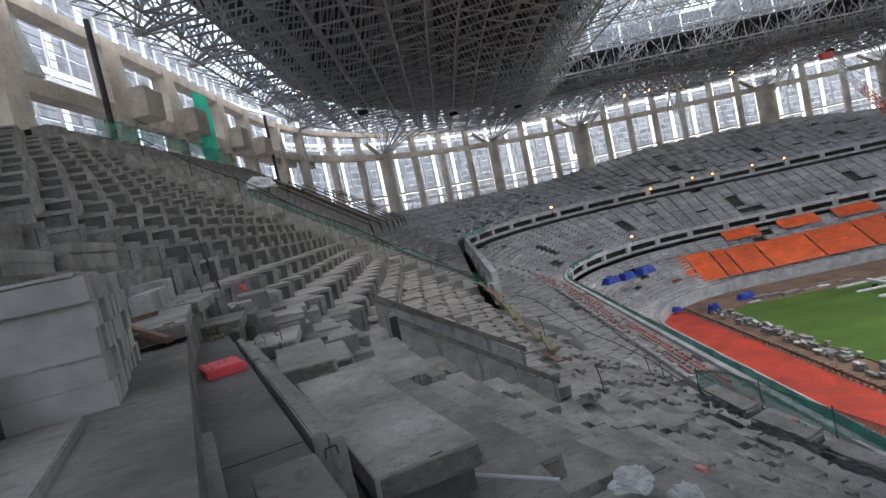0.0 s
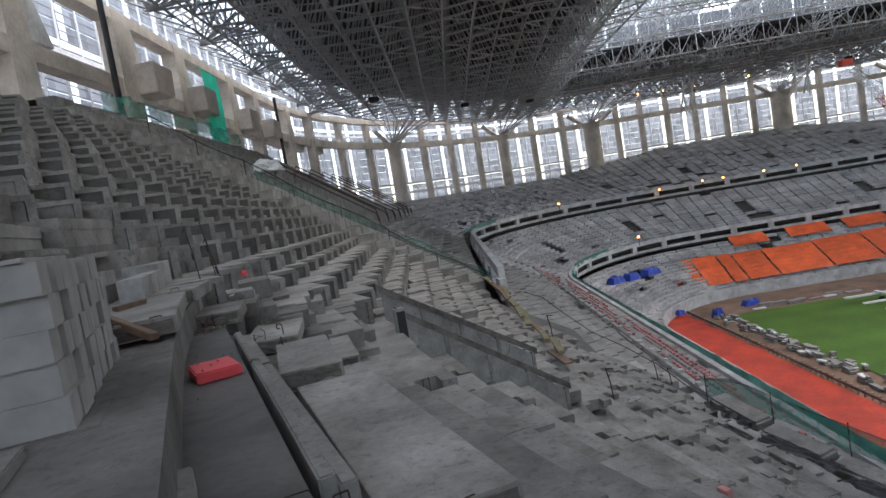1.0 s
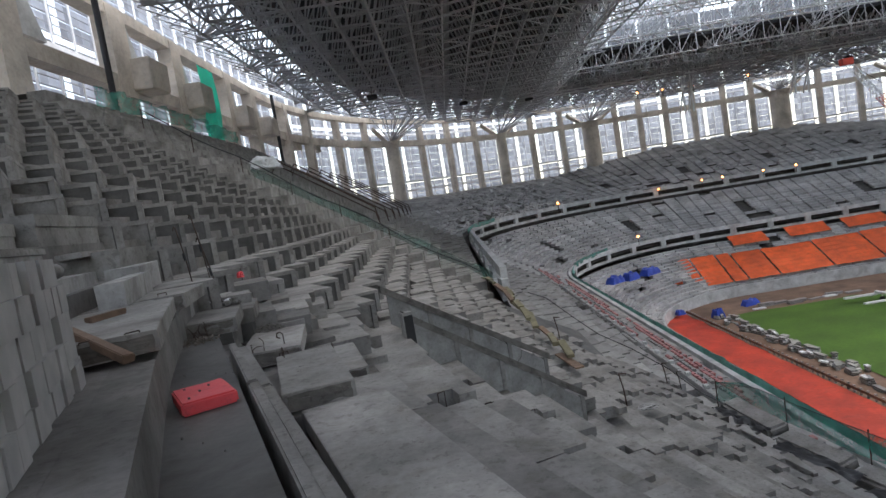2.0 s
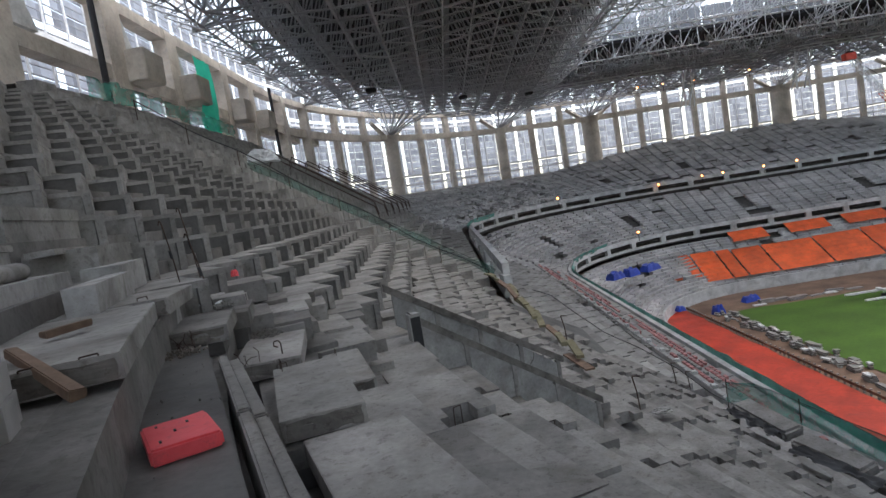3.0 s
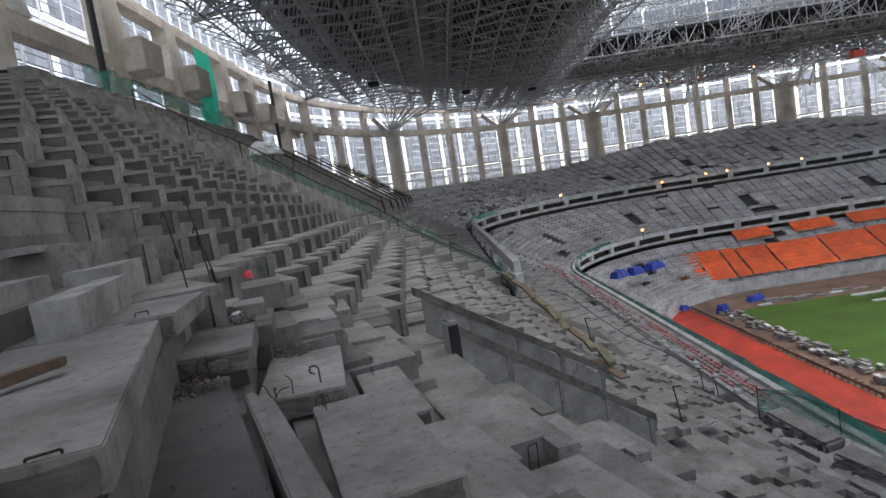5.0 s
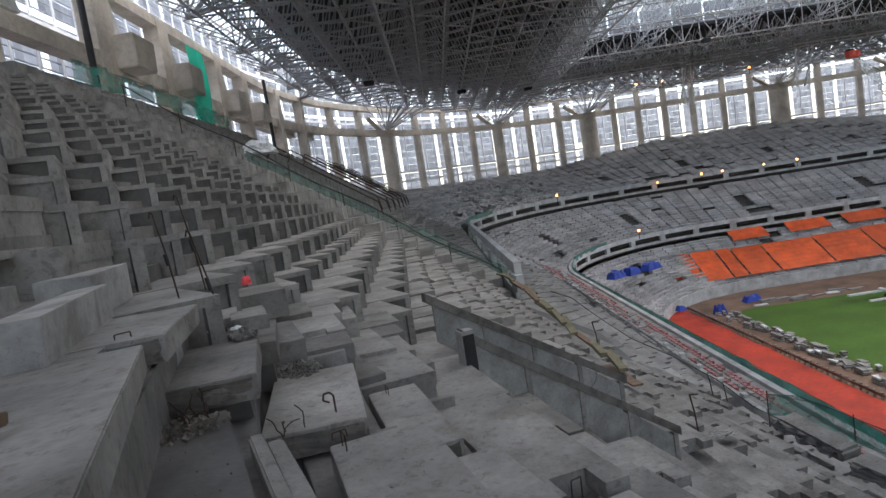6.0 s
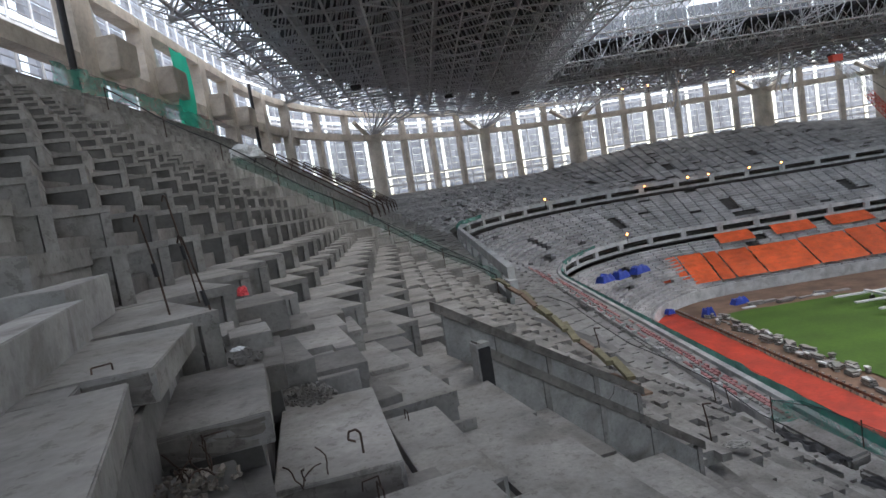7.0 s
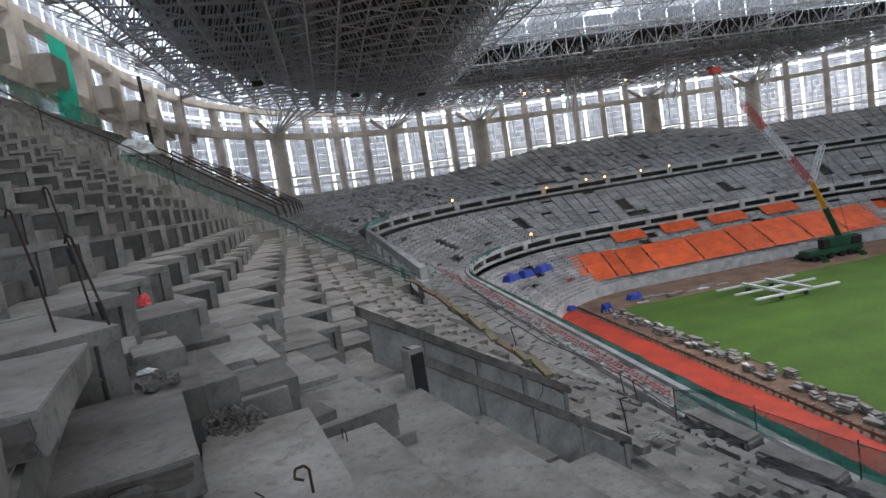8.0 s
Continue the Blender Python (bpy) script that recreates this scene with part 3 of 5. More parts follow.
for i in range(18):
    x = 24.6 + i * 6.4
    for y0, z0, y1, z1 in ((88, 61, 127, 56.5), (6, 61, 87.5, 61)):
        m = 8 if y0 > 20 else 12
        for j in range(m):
            # gaps among the unseen southern sheets are added to light the bowl
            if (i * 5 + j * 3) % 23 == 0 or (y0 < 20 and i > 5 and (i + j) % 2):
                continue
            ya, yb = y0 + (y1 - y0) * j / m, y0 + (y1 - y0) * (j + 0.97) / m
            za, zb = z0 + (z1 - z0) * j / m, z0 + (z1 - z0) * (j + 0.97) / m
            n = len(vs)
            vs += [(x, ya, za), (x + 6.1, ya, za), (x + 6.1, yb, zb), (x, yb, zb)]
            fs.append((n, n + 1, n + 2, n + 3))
# upright sheets added to dim the bright gap at the far edge
for i in range(18):
    x, n = 24.6 + i * 6.4, len(vs)
    vs += [(x, 127.2, 52.6), (x + 6.1, 127.2, 52.6), (x + 6.1, 127.2, 56.6), (x, 127.2, 56.6)]
    fs.append((n, n + 1, n + 2, n + 3))
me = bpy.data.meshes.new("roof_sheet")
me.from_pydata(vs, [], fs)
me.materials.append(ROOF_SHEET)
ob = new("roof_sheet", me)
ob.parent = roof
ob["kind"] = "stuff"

# raking struts from the columns to the frame
st = Rods()
for az in (-3.5, 6.9, 15.2, 30.6, 38.6):
    p, f = facade_point(az)
    inward = (Vector((82, 52, 0)) - p).normalized()
    for s in (-9, -5, -1.5, 1.5, 5, 9):
        for d in (3, 8, 13):
            q = p + f * s + inward * d
            st.add((p.x, p.y, 42.6), (q.x, q.y, 47.6), 0.14)
for y, wd, corbels in SIDE:
    for s in (-7, -3, 1, 5):
        for d in (2, 5, 9):
            st.add((-22.6, y, 47.2), (-22.6 + d, y + s, 48.8 if d > 2 else 49.5), 0.12)
P = bowl(79.5)
Q = bowl(75.5)
for n, f in enumerate(stations(79.5, 10, LAST - 4, 3.0)):
    a, b, c = at_index(P, f), at_index(Q, f), at_index(Q, min(f + 0.6, LAST))
    st.add((a.x, a.y, 48.4), (b.x, b.y, 46.4), 0.11)
    st.add((a.x, a.y, 48.4), (b.x, b.y, 50.4), 0.11)
    st.add((a.x, a.y, 52.8), (b.x, b.y, 50.4), 0.11)
    st.add((a.x, a.y, 48.4), (c.x, c.y, 50.4), 0.09)
    st.add((b.x, b.y, 46.4), (c.x, c.y, 46.4), 0.13)
    st.add((a.x, a.y, 48.4), (a.x, a.y, 52.8), 0.09)
st.make("strut", STEEL, roof)
hang = Rods()
for x, y in ((58, 141), (60, 141), (84, 141), (87, 141), (110, 141), (113, 141)):
    for d in (-1.2, 1.2):
        hang.add((x + d, y, 52), (x - d * 0.5, y + 4, 38.5), 0.22)
hang.make("hanger", WHITE_STEEL, roof)


# ---- the terrace under construction, where the camera stands ----
# front edge and height of its rows, counted down towards the pitch
EDGE = {0: (0.37, 25.93), 1: (1.3, 25.55), 2: (2.15, 25.0), 3: (3.1, 24.42), 4: (4.0, 23.83), 5: (4.85, 23.26), 6: (5.65, 22.7)}


def row_edge(k):
    if k in EDGE:
        return EDGE[k]
    if k > 6:
        return 5.65 + TREAD * (k - 6), 22.7 - RISE * (k - 6)
    return -0.1 + TREAD * (k + 1), 26.42 - RISE * (k + 1)


END_Y = 36.8
terrace = base("terrace_near", "unfinished upper terrace of raw precast concrete steps", "grandstand", kind="structure")
ARC, TURN = 31.97, radians(20.8)


def row_point(s, v):
    """A row runs straight, then round an arc, then straight again: place and turn at the length s along the edge at v."""
    R = ARC - v
    if s <= 0:
        return s, v, 0.0
    if s < R * TURN:
        return R * math.sin(s / R), ARC - R * math.cos(s / R), s / R
    e = s - R * TURN
    return R * math.sin(TURN) + e * math.cos(TURN), ARC - R * math.cos(TURN) + e * math.sin(TURN), TURN


def row_place(s, v, z, turn=0.0):
    u, w_, a_ = row_point(s, v)
    return ROW @ Matrix.Translation((u, w_, z)) @ Matrix.Rotation(a_ + radians(turn), 4, "Z")


def row_end(k):
    return END_Y if k < 9 else 31.5


ROWS = range(-16, 18)
for k in ROWS:
    v, z = row_edge(k)
    wide = v - row_edge(k - 1)[0] + 0.03
    drop = 0.5 if k in (1, 2) else 0.38 if k > 0 else 0.16 if k > -2 else 0.34
    bm = bmesh.new()
    last, s = None, -20.0
    while True:
        m = row_place(s, v, z)
        now = [bm.verts.new(m @ Vector(q)) for q in ((0, -wide, -0.95), (0, 0, -0.95), (0, 0, -drop), (0, -wide, -drop))]
        if last:
            for i in range(4):
                j = (i + 1) % 4
                bm.faces.new((last[i], last[j], now[j], now[i]))
        else:
            bm.faces.new(now)
        last = now
        if m.translation.y > row_end(k):
            break
        s += 19.0 if s < -19 else 1.0
    bm.faces.new(last[::-1])
    part("tread_bed", bm, CONC, terrace)

# raking slab below, closing the stand; its dark colour stands for shade between units
bm = bmesh.new()
a, b = row_edge(-18), row_edge(17)
for u0, u1 in ((-20, 7),):
    hexa(bm, [ROW @ Vector(q) for q in ((u0, a[0], a[1] - 1.6), (u0, b[0], b[1] - 1.6), (u1, b[0], b[1] - 1.6), (u1, a[0], a[1] - 1.6),
                                        (u0, a[0], a[1] - 1.0), (u0, b[0], b[1] - 1.0), (u1, b[0], b[1] - 1.0), (u1, a[0], a[1] - 1.0))])
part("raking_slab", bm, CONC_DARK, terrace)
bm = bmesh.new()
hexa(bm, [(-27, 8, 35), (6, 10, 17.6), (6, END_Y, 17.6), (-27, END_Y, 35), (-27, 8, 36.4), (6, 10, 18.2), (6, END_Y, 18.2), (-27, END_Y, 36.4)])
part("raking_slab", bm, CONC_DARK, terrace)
# end wall of the block at the expansion joint
bm = bmesh.new()
for k in range(-14, 9):
    v, z = row_edge(k)
    x = -4.67 + TREAD * k - 1.2
    block(bm, (x - TREAD, END_Y + 0.5, z - 1.5), (x + 0.02, END_Y + 0.8, z + 0.04))
part("end_wall", bm, CONC, terrace)
bm = bmesh.new()
vt, zt = row_edge(-14)
block(bm, (-27, 6, zt - 0.6), (-17.4, END_Y, zt + 0.1), None, 0.0)
part("top_deck", bm, CONC, terrace)

rng = random.Random(11)


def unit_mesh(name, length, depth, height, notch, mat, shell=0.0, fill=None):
    """A cast step unit, its origin at the near bottom corner of its front edge; notch: a pocket at its near end; shell:
    a front panel before a core, whose fill colour can carry shade.
    """
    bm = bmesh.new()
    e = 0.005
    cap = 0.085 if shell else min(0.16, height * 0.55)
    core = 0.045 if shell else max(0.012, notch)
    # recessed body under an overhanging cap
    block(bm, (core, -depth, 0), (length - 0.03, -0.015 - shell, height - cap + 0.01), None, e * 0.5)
    core_faces = len(bm.faces)
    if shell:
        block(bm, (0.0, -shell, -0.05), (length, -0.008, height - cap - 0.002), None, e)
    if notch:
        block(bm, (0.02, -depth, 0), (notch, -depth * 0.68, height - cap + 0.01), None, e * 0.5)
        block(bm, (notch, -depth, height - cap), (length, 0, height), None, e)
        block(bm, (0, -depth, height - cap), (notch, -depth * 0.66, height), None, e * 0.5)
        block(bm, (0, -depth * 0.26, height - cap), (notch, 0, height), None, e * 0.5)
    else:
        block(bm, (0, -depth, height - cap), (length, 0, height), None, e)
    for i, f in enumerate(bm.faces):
        f.material_index = 1 if shell and i < core_faces else 0
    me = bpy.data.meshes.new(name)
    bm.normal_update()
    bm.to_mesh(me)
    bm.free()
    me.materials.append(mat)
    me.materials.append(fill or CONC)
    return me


# length, depth, height, pocket, material, front panel, core; tooth cores carry end-face shade in their colour, the
# paler set stands beside the walkway
KINDS = {
    "short": ((1.12, 0.84, 0.3, 0, CONC_LIGHT, 0), (0.92, 0.82, 0.3, 0, CONC_LIGHT, 0), (1.3, 0.84, 0.3, 0.24, CONC_LIGHT, 0), (0.7, 0.8, 0.3, 0, CONC, 0), (1.05, 0.66, 0.3, 0, CONC_LIGHT, 0)),
    "box": ((2.4, 0.8, 0.44, 0, CONC_LIGHT, 0), (1.8, 0.74, 0.5, 0, CONC_LIGHT, 0), (2.9, 0.8, 0.44, 0.3, CONC_LIGHT, 0), (1.4, 0.8, 0.46, 0, CONC_LIGHT, 0)),
    "tread": ((1.7, 0.87, 0.3, 0.3, CONC_LIGHT, 0), (2.5, 0.87, 0.3, 0.32, CONC_LIGHT, 0), (1.25, 0.86, 0.3, 0.26, CONC_LIGHT, 0), (2.1, 0.87, 0.3, 0, CONC_LIGHT, 0)),
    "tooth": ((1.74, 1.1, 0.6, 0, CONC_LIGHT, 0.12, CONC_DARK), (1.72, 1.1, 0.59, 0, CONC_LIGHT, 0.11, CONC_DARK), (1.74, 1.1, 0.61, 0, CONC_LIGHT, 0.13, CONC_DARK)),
    "less_shaded": ((1.74, 1.1, 0.6, 0, CONC_LIGHT, 0.12, CONC_LIGHT), (1.72, 1.1, 0.59, 0, CONC_LIGHT, 0.11, CONC), (1.74, 1.1, 0.61, 0, CONC_LIGHT, 0.13, CONC_LIGHT)),
}
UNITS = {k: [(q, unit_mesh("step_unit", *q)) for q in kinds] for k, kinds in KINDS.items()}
single, rest_v, rest_f, rest_m = 0, [], [], []


def place_unit(me, m, near):
    global single
    if near and single < 300:
        ob = new("step_unit", me)
        ob.parent = terrace
        ob.matrix_basis = m
        single += 1
    else:
        n = len(rest_v)
        rest_v.extend([tuple(m @ v.co) for v in me.vertices])
        rest_f.extend([[n + q for q in f.vertices] for f in me.polygons])
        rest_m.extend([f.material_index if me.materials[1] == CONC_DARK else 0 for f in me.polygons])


# single slabs lie on the first rows; the stairway cuts rows four to nine
FIRST = {-2: 5.0, -1: 4.6, 0: 5.7, 1: 5.3, 2: 5.35}
for k in list(range(-1, -17, -1)) + list(range(0, 18)):
    v, z = row_edge(k)
    s = FIRST.get(k, -9.0) + rng.uniform(-0.4, 0) * (k not in FIRST)
    while True:
        kind = "box" if -6 < k < -1 and s < 6.0 else "tooth" if k < 0 or (k < 3 and s > 9.0) else "short" if k < 3 or s > 8.2 and k < 9 else "tread"
        (L, D, h, notch, *_), me = rng.choice(UNITS["less_shaded" if kind == "tooth" and s < 10 else kind])
        if 3 < k < 10 and s < 7.2 < s + L:
            s = 8.35
            continue
        # beyond the first bend the units keep one direction while the row turns on
        keep = min(0.0, 8 - math.degrees(row_point(s, v)[2]))
        turn = {"box": rng.uniform(-2.5, 2.5), "tooth": -21 + rng.uniform(-1.2, 1.2), "short": keep + rng.uniform(-2.5, 2.5), "tread": keep * 0.7 + rng.uniform(-0.8, 0.8)}[kind]
        lift = {"box": rng.uniform(-0.05, 0.1), "tooth": rng.uniform(-0.02, 0.02), "short": rng.uniform(0.0, 0.07), "tread": rng.uniform(-0.09, 0.07)}[kind]
        m = row_place(s, v + (0.3 if kind == "tooth" else 0.0), z - h + lift, turn)
        if m.translation.y > row_end(k) - L * 0.7:
            break
        if rng.random() > (0.02 if kind in ("tread", "tooth") else 0.05):
            place_unit(me, m, s < 11 and -7 < k < 13)
            if kind == "tread" and notch and k < 11 and s < 7 and rng.random() < 0.6:
                bm = bmesh.new()
                y = -D * rng.uniform(0.35, 0.55)
                wire(bm, [m @ Vector(q) for q in ((0.12, y - 0.05, h - 0.2), (0.1, y - 0.045, h + 0.05), (0.1, y + 0.045, h + 0.06), (0.13, y + 0.05, h - 0.2))], 0.006)
                part("bar_eye", bm, RUST, terrace)
        s += L + (0.06 if kind == "tooth" else rng.uniform(0.02, 0.07))
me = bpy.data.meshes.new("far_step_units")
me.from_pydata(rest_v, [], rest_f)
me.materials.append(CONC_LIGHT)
# second material: the core colour darkened for shaded end faces
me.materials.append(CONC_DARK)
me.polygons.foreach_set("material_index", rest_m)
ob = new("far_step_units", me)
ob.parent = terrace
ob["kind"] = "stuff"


# ---- single slabs and beams beside the camera ----
def slab(name, label, u0, u1, v0, v1, z1, thick, mat=CONC, wear=0.012, skew=0.0, category="slab", packed=True):
    L, D = u1 - u0, v1 - v0
    bm = chamfered((0, 0, -thick), (L, D, 0), None, 0.006, 0.007, cuts=3, wear=wear * 0.4)
    ob = tagged(part(name, bm, mat), label, category, group="loose precast pieces")
    ob.matrix_basis = ROW @ Matrix.Translation((u0, v0, z1)) @ Matrix.Rotation(radians(skew), 4, "Z")
    if name in ("raised_slab", "tread_slab") and u0 > -3:
        # ragged mortar on the end face
        bm = bmesh.new()
        block(bm, (-0.007, 0.03, -thick + 0.012), (0.02, D - 0.03, -0.02))
        bmesh.ops.subdivide_edges(bm, edges=bm.edges[:], cuts=5, use_grid_fill=True)
        for q in bm.verts:
            q.co += noise.noise_vector((q.co + Vector((u0, v0, z1))) * 23) * 0.016
        part("broken_end", bm, COPING, ob, "ragged brown mortar end")
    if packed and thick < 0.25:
        # inset block whose dark colour stands for the shaded gap below
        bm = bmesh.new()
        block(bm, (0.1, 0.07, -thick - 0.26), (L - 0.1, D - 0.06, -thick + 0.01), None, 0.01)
        part("bedding", bm, CONC_DARK, ob, "recessed bedding coloured dark for the shade under the slab")
    return ob


def loop(parent_ob, u, v, z, w=0.09, h=0.07, way="v", r=0.0045):
    """A bent lifting eye of bar cast into the piece."""
    o = Vector((1, 0, 0)) if way == "u" else Vector((0, 1, 0))
    a = Vector((u, v, z - 0.02))
    pts = [a - o * w / 2, a - o * w * 0.45 + Vector((0, 0, h)), a + o * w * 0.45 + Vector((0, 0, h * 1.05)), a + o * w / 2]
    bm = bmesh.new()
    wire(bm, [ROW @ p for p in pts], r)
    ob = part("lifting_eye", bm, RUST)
    ob.parent = parent_ob
    ob.matrix_parent_inverse = parent_ob.matrix_basis.inverted()
    return ob


dark = slab("floor_slab", "dark damp concrete slab on the step", -2.38, 2.95, -0.22, 0.36, 25.93, 0.16, CONC_DARK, 0.006)
dark2 = slab("floor_slab", "dark damp concrete slab with a broken end", -7.5, -2.385, -0.2, 0.36, 25.926, 0.16, CONC_DARK, 0.006)
s0 = slab("step_block", "pale concrete step block on the dark slab", -4.2, -2.0, -0.33, -0.04, 26.03, 0.2, CONC_LIGHT, 0.01)
slab("step_block", "grey concrete step block beside the dark slab", -5.3, -2.75, 0.06, 0.34, 25.98, 0.2, CONC, 0.01)
# riser along the dark slab
slab("riser_panel", "grey riser panel along the dark slab", -1.95, 0.55, -0.33, -0.22, 26.25, 0.5, CONC, 0.008)
slab("riser_panel", "grey riser panel under a raised slab", 0.6, 2.8, -0.52, -0.41, 26.3, 0.45, CONC, 0.008)
slab("floor_slab", "narrow damp slab under the overhanging slab", 0.6, 2.94, -0.42, -0.225, 25.93, 0.16, CONC_DARK, 0.006)
slab("ledge_slab", "long worn concrete ledge behind the riser", -1.9, 0.42, -0.96, -0.345, 26.26, 0.14, CONC, 0.006, packed=False)
slab("ledge_slab", "lower concrete ledge with a damp stain", -7, -1.94, -0.56, -0.345, 26.1, 0.14, CONC, 0.006, packed=False)
slab("step_block", "smooth grey block on the ledge", -6.5, -2.05, -0.96, -0.57, 26.3, 0.24, CONC_LIGHT, 0.006)
slab("step_block", "pale block standing higher on the ledge", -5.5, -2.3, -1.6, -0.99, 26.52, 0.42, CONC_LIGHT, 0.006)
A = slab("raised_slab", "rough concrete slab with bar eyes at its end", 0.3, 2.78, -1.05, -0.06, 26.44, 0.14, CONC_LIGHT, 0.02, 1.6, packed=False)
for v in (-0.45, -0.2, -0.75):
    loop(A, 0.29, v, 26.42, 0.09, 0.05)
slab("raised_slab", "narrow concrete slab beside a square pocket", 2.8, 3.06, -1.0, -0.2, 26.44, 0.14, CONC_LIGHT, 0.01, 6, packed=False)
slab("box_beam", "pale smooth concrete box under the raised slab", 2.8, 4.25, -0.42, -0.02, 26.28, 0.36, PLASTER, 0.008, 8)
A2 = slab("raised_slab", "rough concrete slab with a rounded edge", 3.07, 4.35, -0.8, 0.13, 26.44, 0.15, CONC_LIGHT, 0.02, 10, packed=False)
loop(A2, 3.1, -0.1, 26.42)
loop(A2, 3.1, -0.45, 26.42)
B = slab("raised_slab", "stained concrete slab with a ragged mortar end", 3.13, 4.42, 0.0, 0.57, 26.07, 0.16, CONC, 0.014, 8.3)
loop(B, 3.08, 0.3, 26.0, 0.12, 0.05)
slab("box_beam", "hollow pale concrete box beside the slab", 2.3, 3.9, -1.75, -1.2, 26.86, 0.32, CONC_LIGHT, 0.01, 4)
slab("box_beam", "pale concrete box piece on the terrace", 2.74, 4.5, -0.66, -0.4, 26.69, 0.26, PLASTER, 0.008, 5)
slab("box_beam", "short pale concrete box on the slab", 4.78, 5.6, 0.12, 0.46, 26.26, 0.3, CONC, 0.012, -3)
slab("box_beam", "short pale concrete box on the step", 5.1, 5.6, 0.62, 0.95, 26.12, 0.26, CONC_LIGHT, 0.012, 4)
slab("step_slab", "flat grey step slab beyond the sticks", 4.5, 5.6, 0.28, 0.9, 25.98, 0.2, CONC, 0.012, 9)

for u0, u1 in ((-2.2, 0.62), (0.68, 2.5)):
    L = u1 - u0
    bm = chamfered((0, 0, -0.42), (L, 0.08, 0), None, 0.012, 0.004, cuts=2, wear=0.005)
    for lo, hi in (((0, 0.08, -0.42), (L, 0.17, -0.055)),):
        t = chamfered(lo, hi, None, 0.012, 0.004, cuts=2, wear=0.005)
        me = bpy.data.meshes.new("tmp")
        t.to_mesh(me)
        bm.from_mesh(me)
        bpy.data.meshes.remove(me)
        t.free()
    L1 = tagged(part("edge_beam", bm, CONC_LIGHT), "long stepped concrete edge beam beside a dark gap", "beam", group="loose precast pieces")
    L1.matrix_basis = ROW @ Matrix.Translation((u0, 0.42, 25.88))
    loop(L1, u0 - 0.005, 0.5, 25.76, 0.07, 0.05)

B1 = slab("raised_slab", "wide flat concrete slab with two bar eyes", -1.98, 1.1, 0.74, 1.46, 25.44, 0.17, CONC_LIGHT, 0.012, 1.5)
loop(B1, -1.97, 1.15, 25.36, 0.1, 0.1)
loop(B1, -1.97, 0.85, 25.32, 0.1, 0.08)
B2 = slab("raised_slab", "flat concrete slab with a broken mortar edge", 1.17, 2.82, 0.7, 1.3, 25.58, 0.16, CONC_LIGHT, 0.014, 6.5)
loop(B2, 1.21, 1.12, 25.5, 0.1, 0.05)
loop(B2, 2.7, 0.95, 25.57, 0.1, 0.12, "u")
slab("step_slab", "low rough slab in the joint beside the edge beam", 1.1, 3.3, 0.62, 1.3, 25.4, 0.16, CONC, 0.014, 4)
B3 = slab("raised_slab", "pitted concrete slab with rubble on top", 3.18, 4.66, 0.53, 1.22, 25.6, 0.17, CONC_LIGHT, 0.014, 12.3)
loop(B3, 3.04, 1.0, 25.53, 0.1, 0.05)
slab("raised_slab", "broad low concrete slab in the foreground", -6.9, -2.5, 0.66, 1.6, 25.16, 0.2, CONC, 0.014)
slab("raised_slab", "grey concrete slab with a chipped end", -1.7, 1.6, 1.5, 2.2, 24.98, 0.18, CONC, 0.014)
slab("raised_slab", "stubby concrete slab with a chipped end", -2.35, -1.75, 1.05, 1.75, 25.1, 0.17, CONC, 0.016, 14)
slab("raised_slab", "low grey slab in the dark joint", -6.5, -2.5, 1.65, 2.2, 24.62, 0.2, CONC, 0.012)
C1 = slab("raised_slab", "grey concrete slab with pitted top", 1.66, 3.35, 1.46, 2.1, 24.98, 0.16, CONC_LIGHT, 0.014, 5)
C2 = slab("raised_slab", "pale pitted concrete slab ending in a bar eye", 3.52, 5.2, 1.54, 2.04, 25.05, 0.17, CONC_LIGHT, 0.014, 9)
loop(C2, 3.46, 1.85, 24.98, 0.1, 0.05)
loop(C2, 5.0, 1.95, 25.05, 0.08, 0.1, "u")
# squat blocks and half steps round the aisle head
for n, (u, v, z, L, D, h, sk) in enumerate(((5.1, 0.72, 25.98, 1.0, 0.42, 0.42, 4), (5.25, 1.16, 25.72, 0.85, 0.4, 0.3, 2), (6.3, 0.8, 25.78, 1.1, 0.5, 0.34, -4), (6.5, 1.45, 25.5, 1.2, 0.5, 0.34, 3),
                                           (5.5, 1.62, 25.3, 1.0, 0.4, 0.3, 0), (6.7, 2.1, 25.25, 1.3, 0.45, 0.4, 5), (7.4, 1.1, 25.85, 0.9, 0.55, 0.4, 8), (7.9, 1.9, 25.55, 1.1, 0.5, 0.45, 10), (8.3, 0.3, 26.2, 0.9, 0.5, 0.4, 6),
                                           (5.6, 0.15, 26.25, 0.8, 0.45, 0.3, 5), (7.05, 0.7, 26.2, 0.85, 0.6, 0.5, 3), (6.8, 0.2, 26.1, 0.9, 0.6, 0.3, 3), (6.9, 2.75, 24.85, 1.5, 0.4, 0.4, 4), (5.6, 2.5, 24.78, 1.2, 0.35, 0.3, -2))):
    slab("squat_block", "squat pale concrete block standing on a step", u, u + L * 1.2, v, v + D * 1.25, z - (0.1 if n == 10 else 0.17), h * 0.7, CONC_LIGHT if n % 2 else CONC, 0.012, sk, "block")


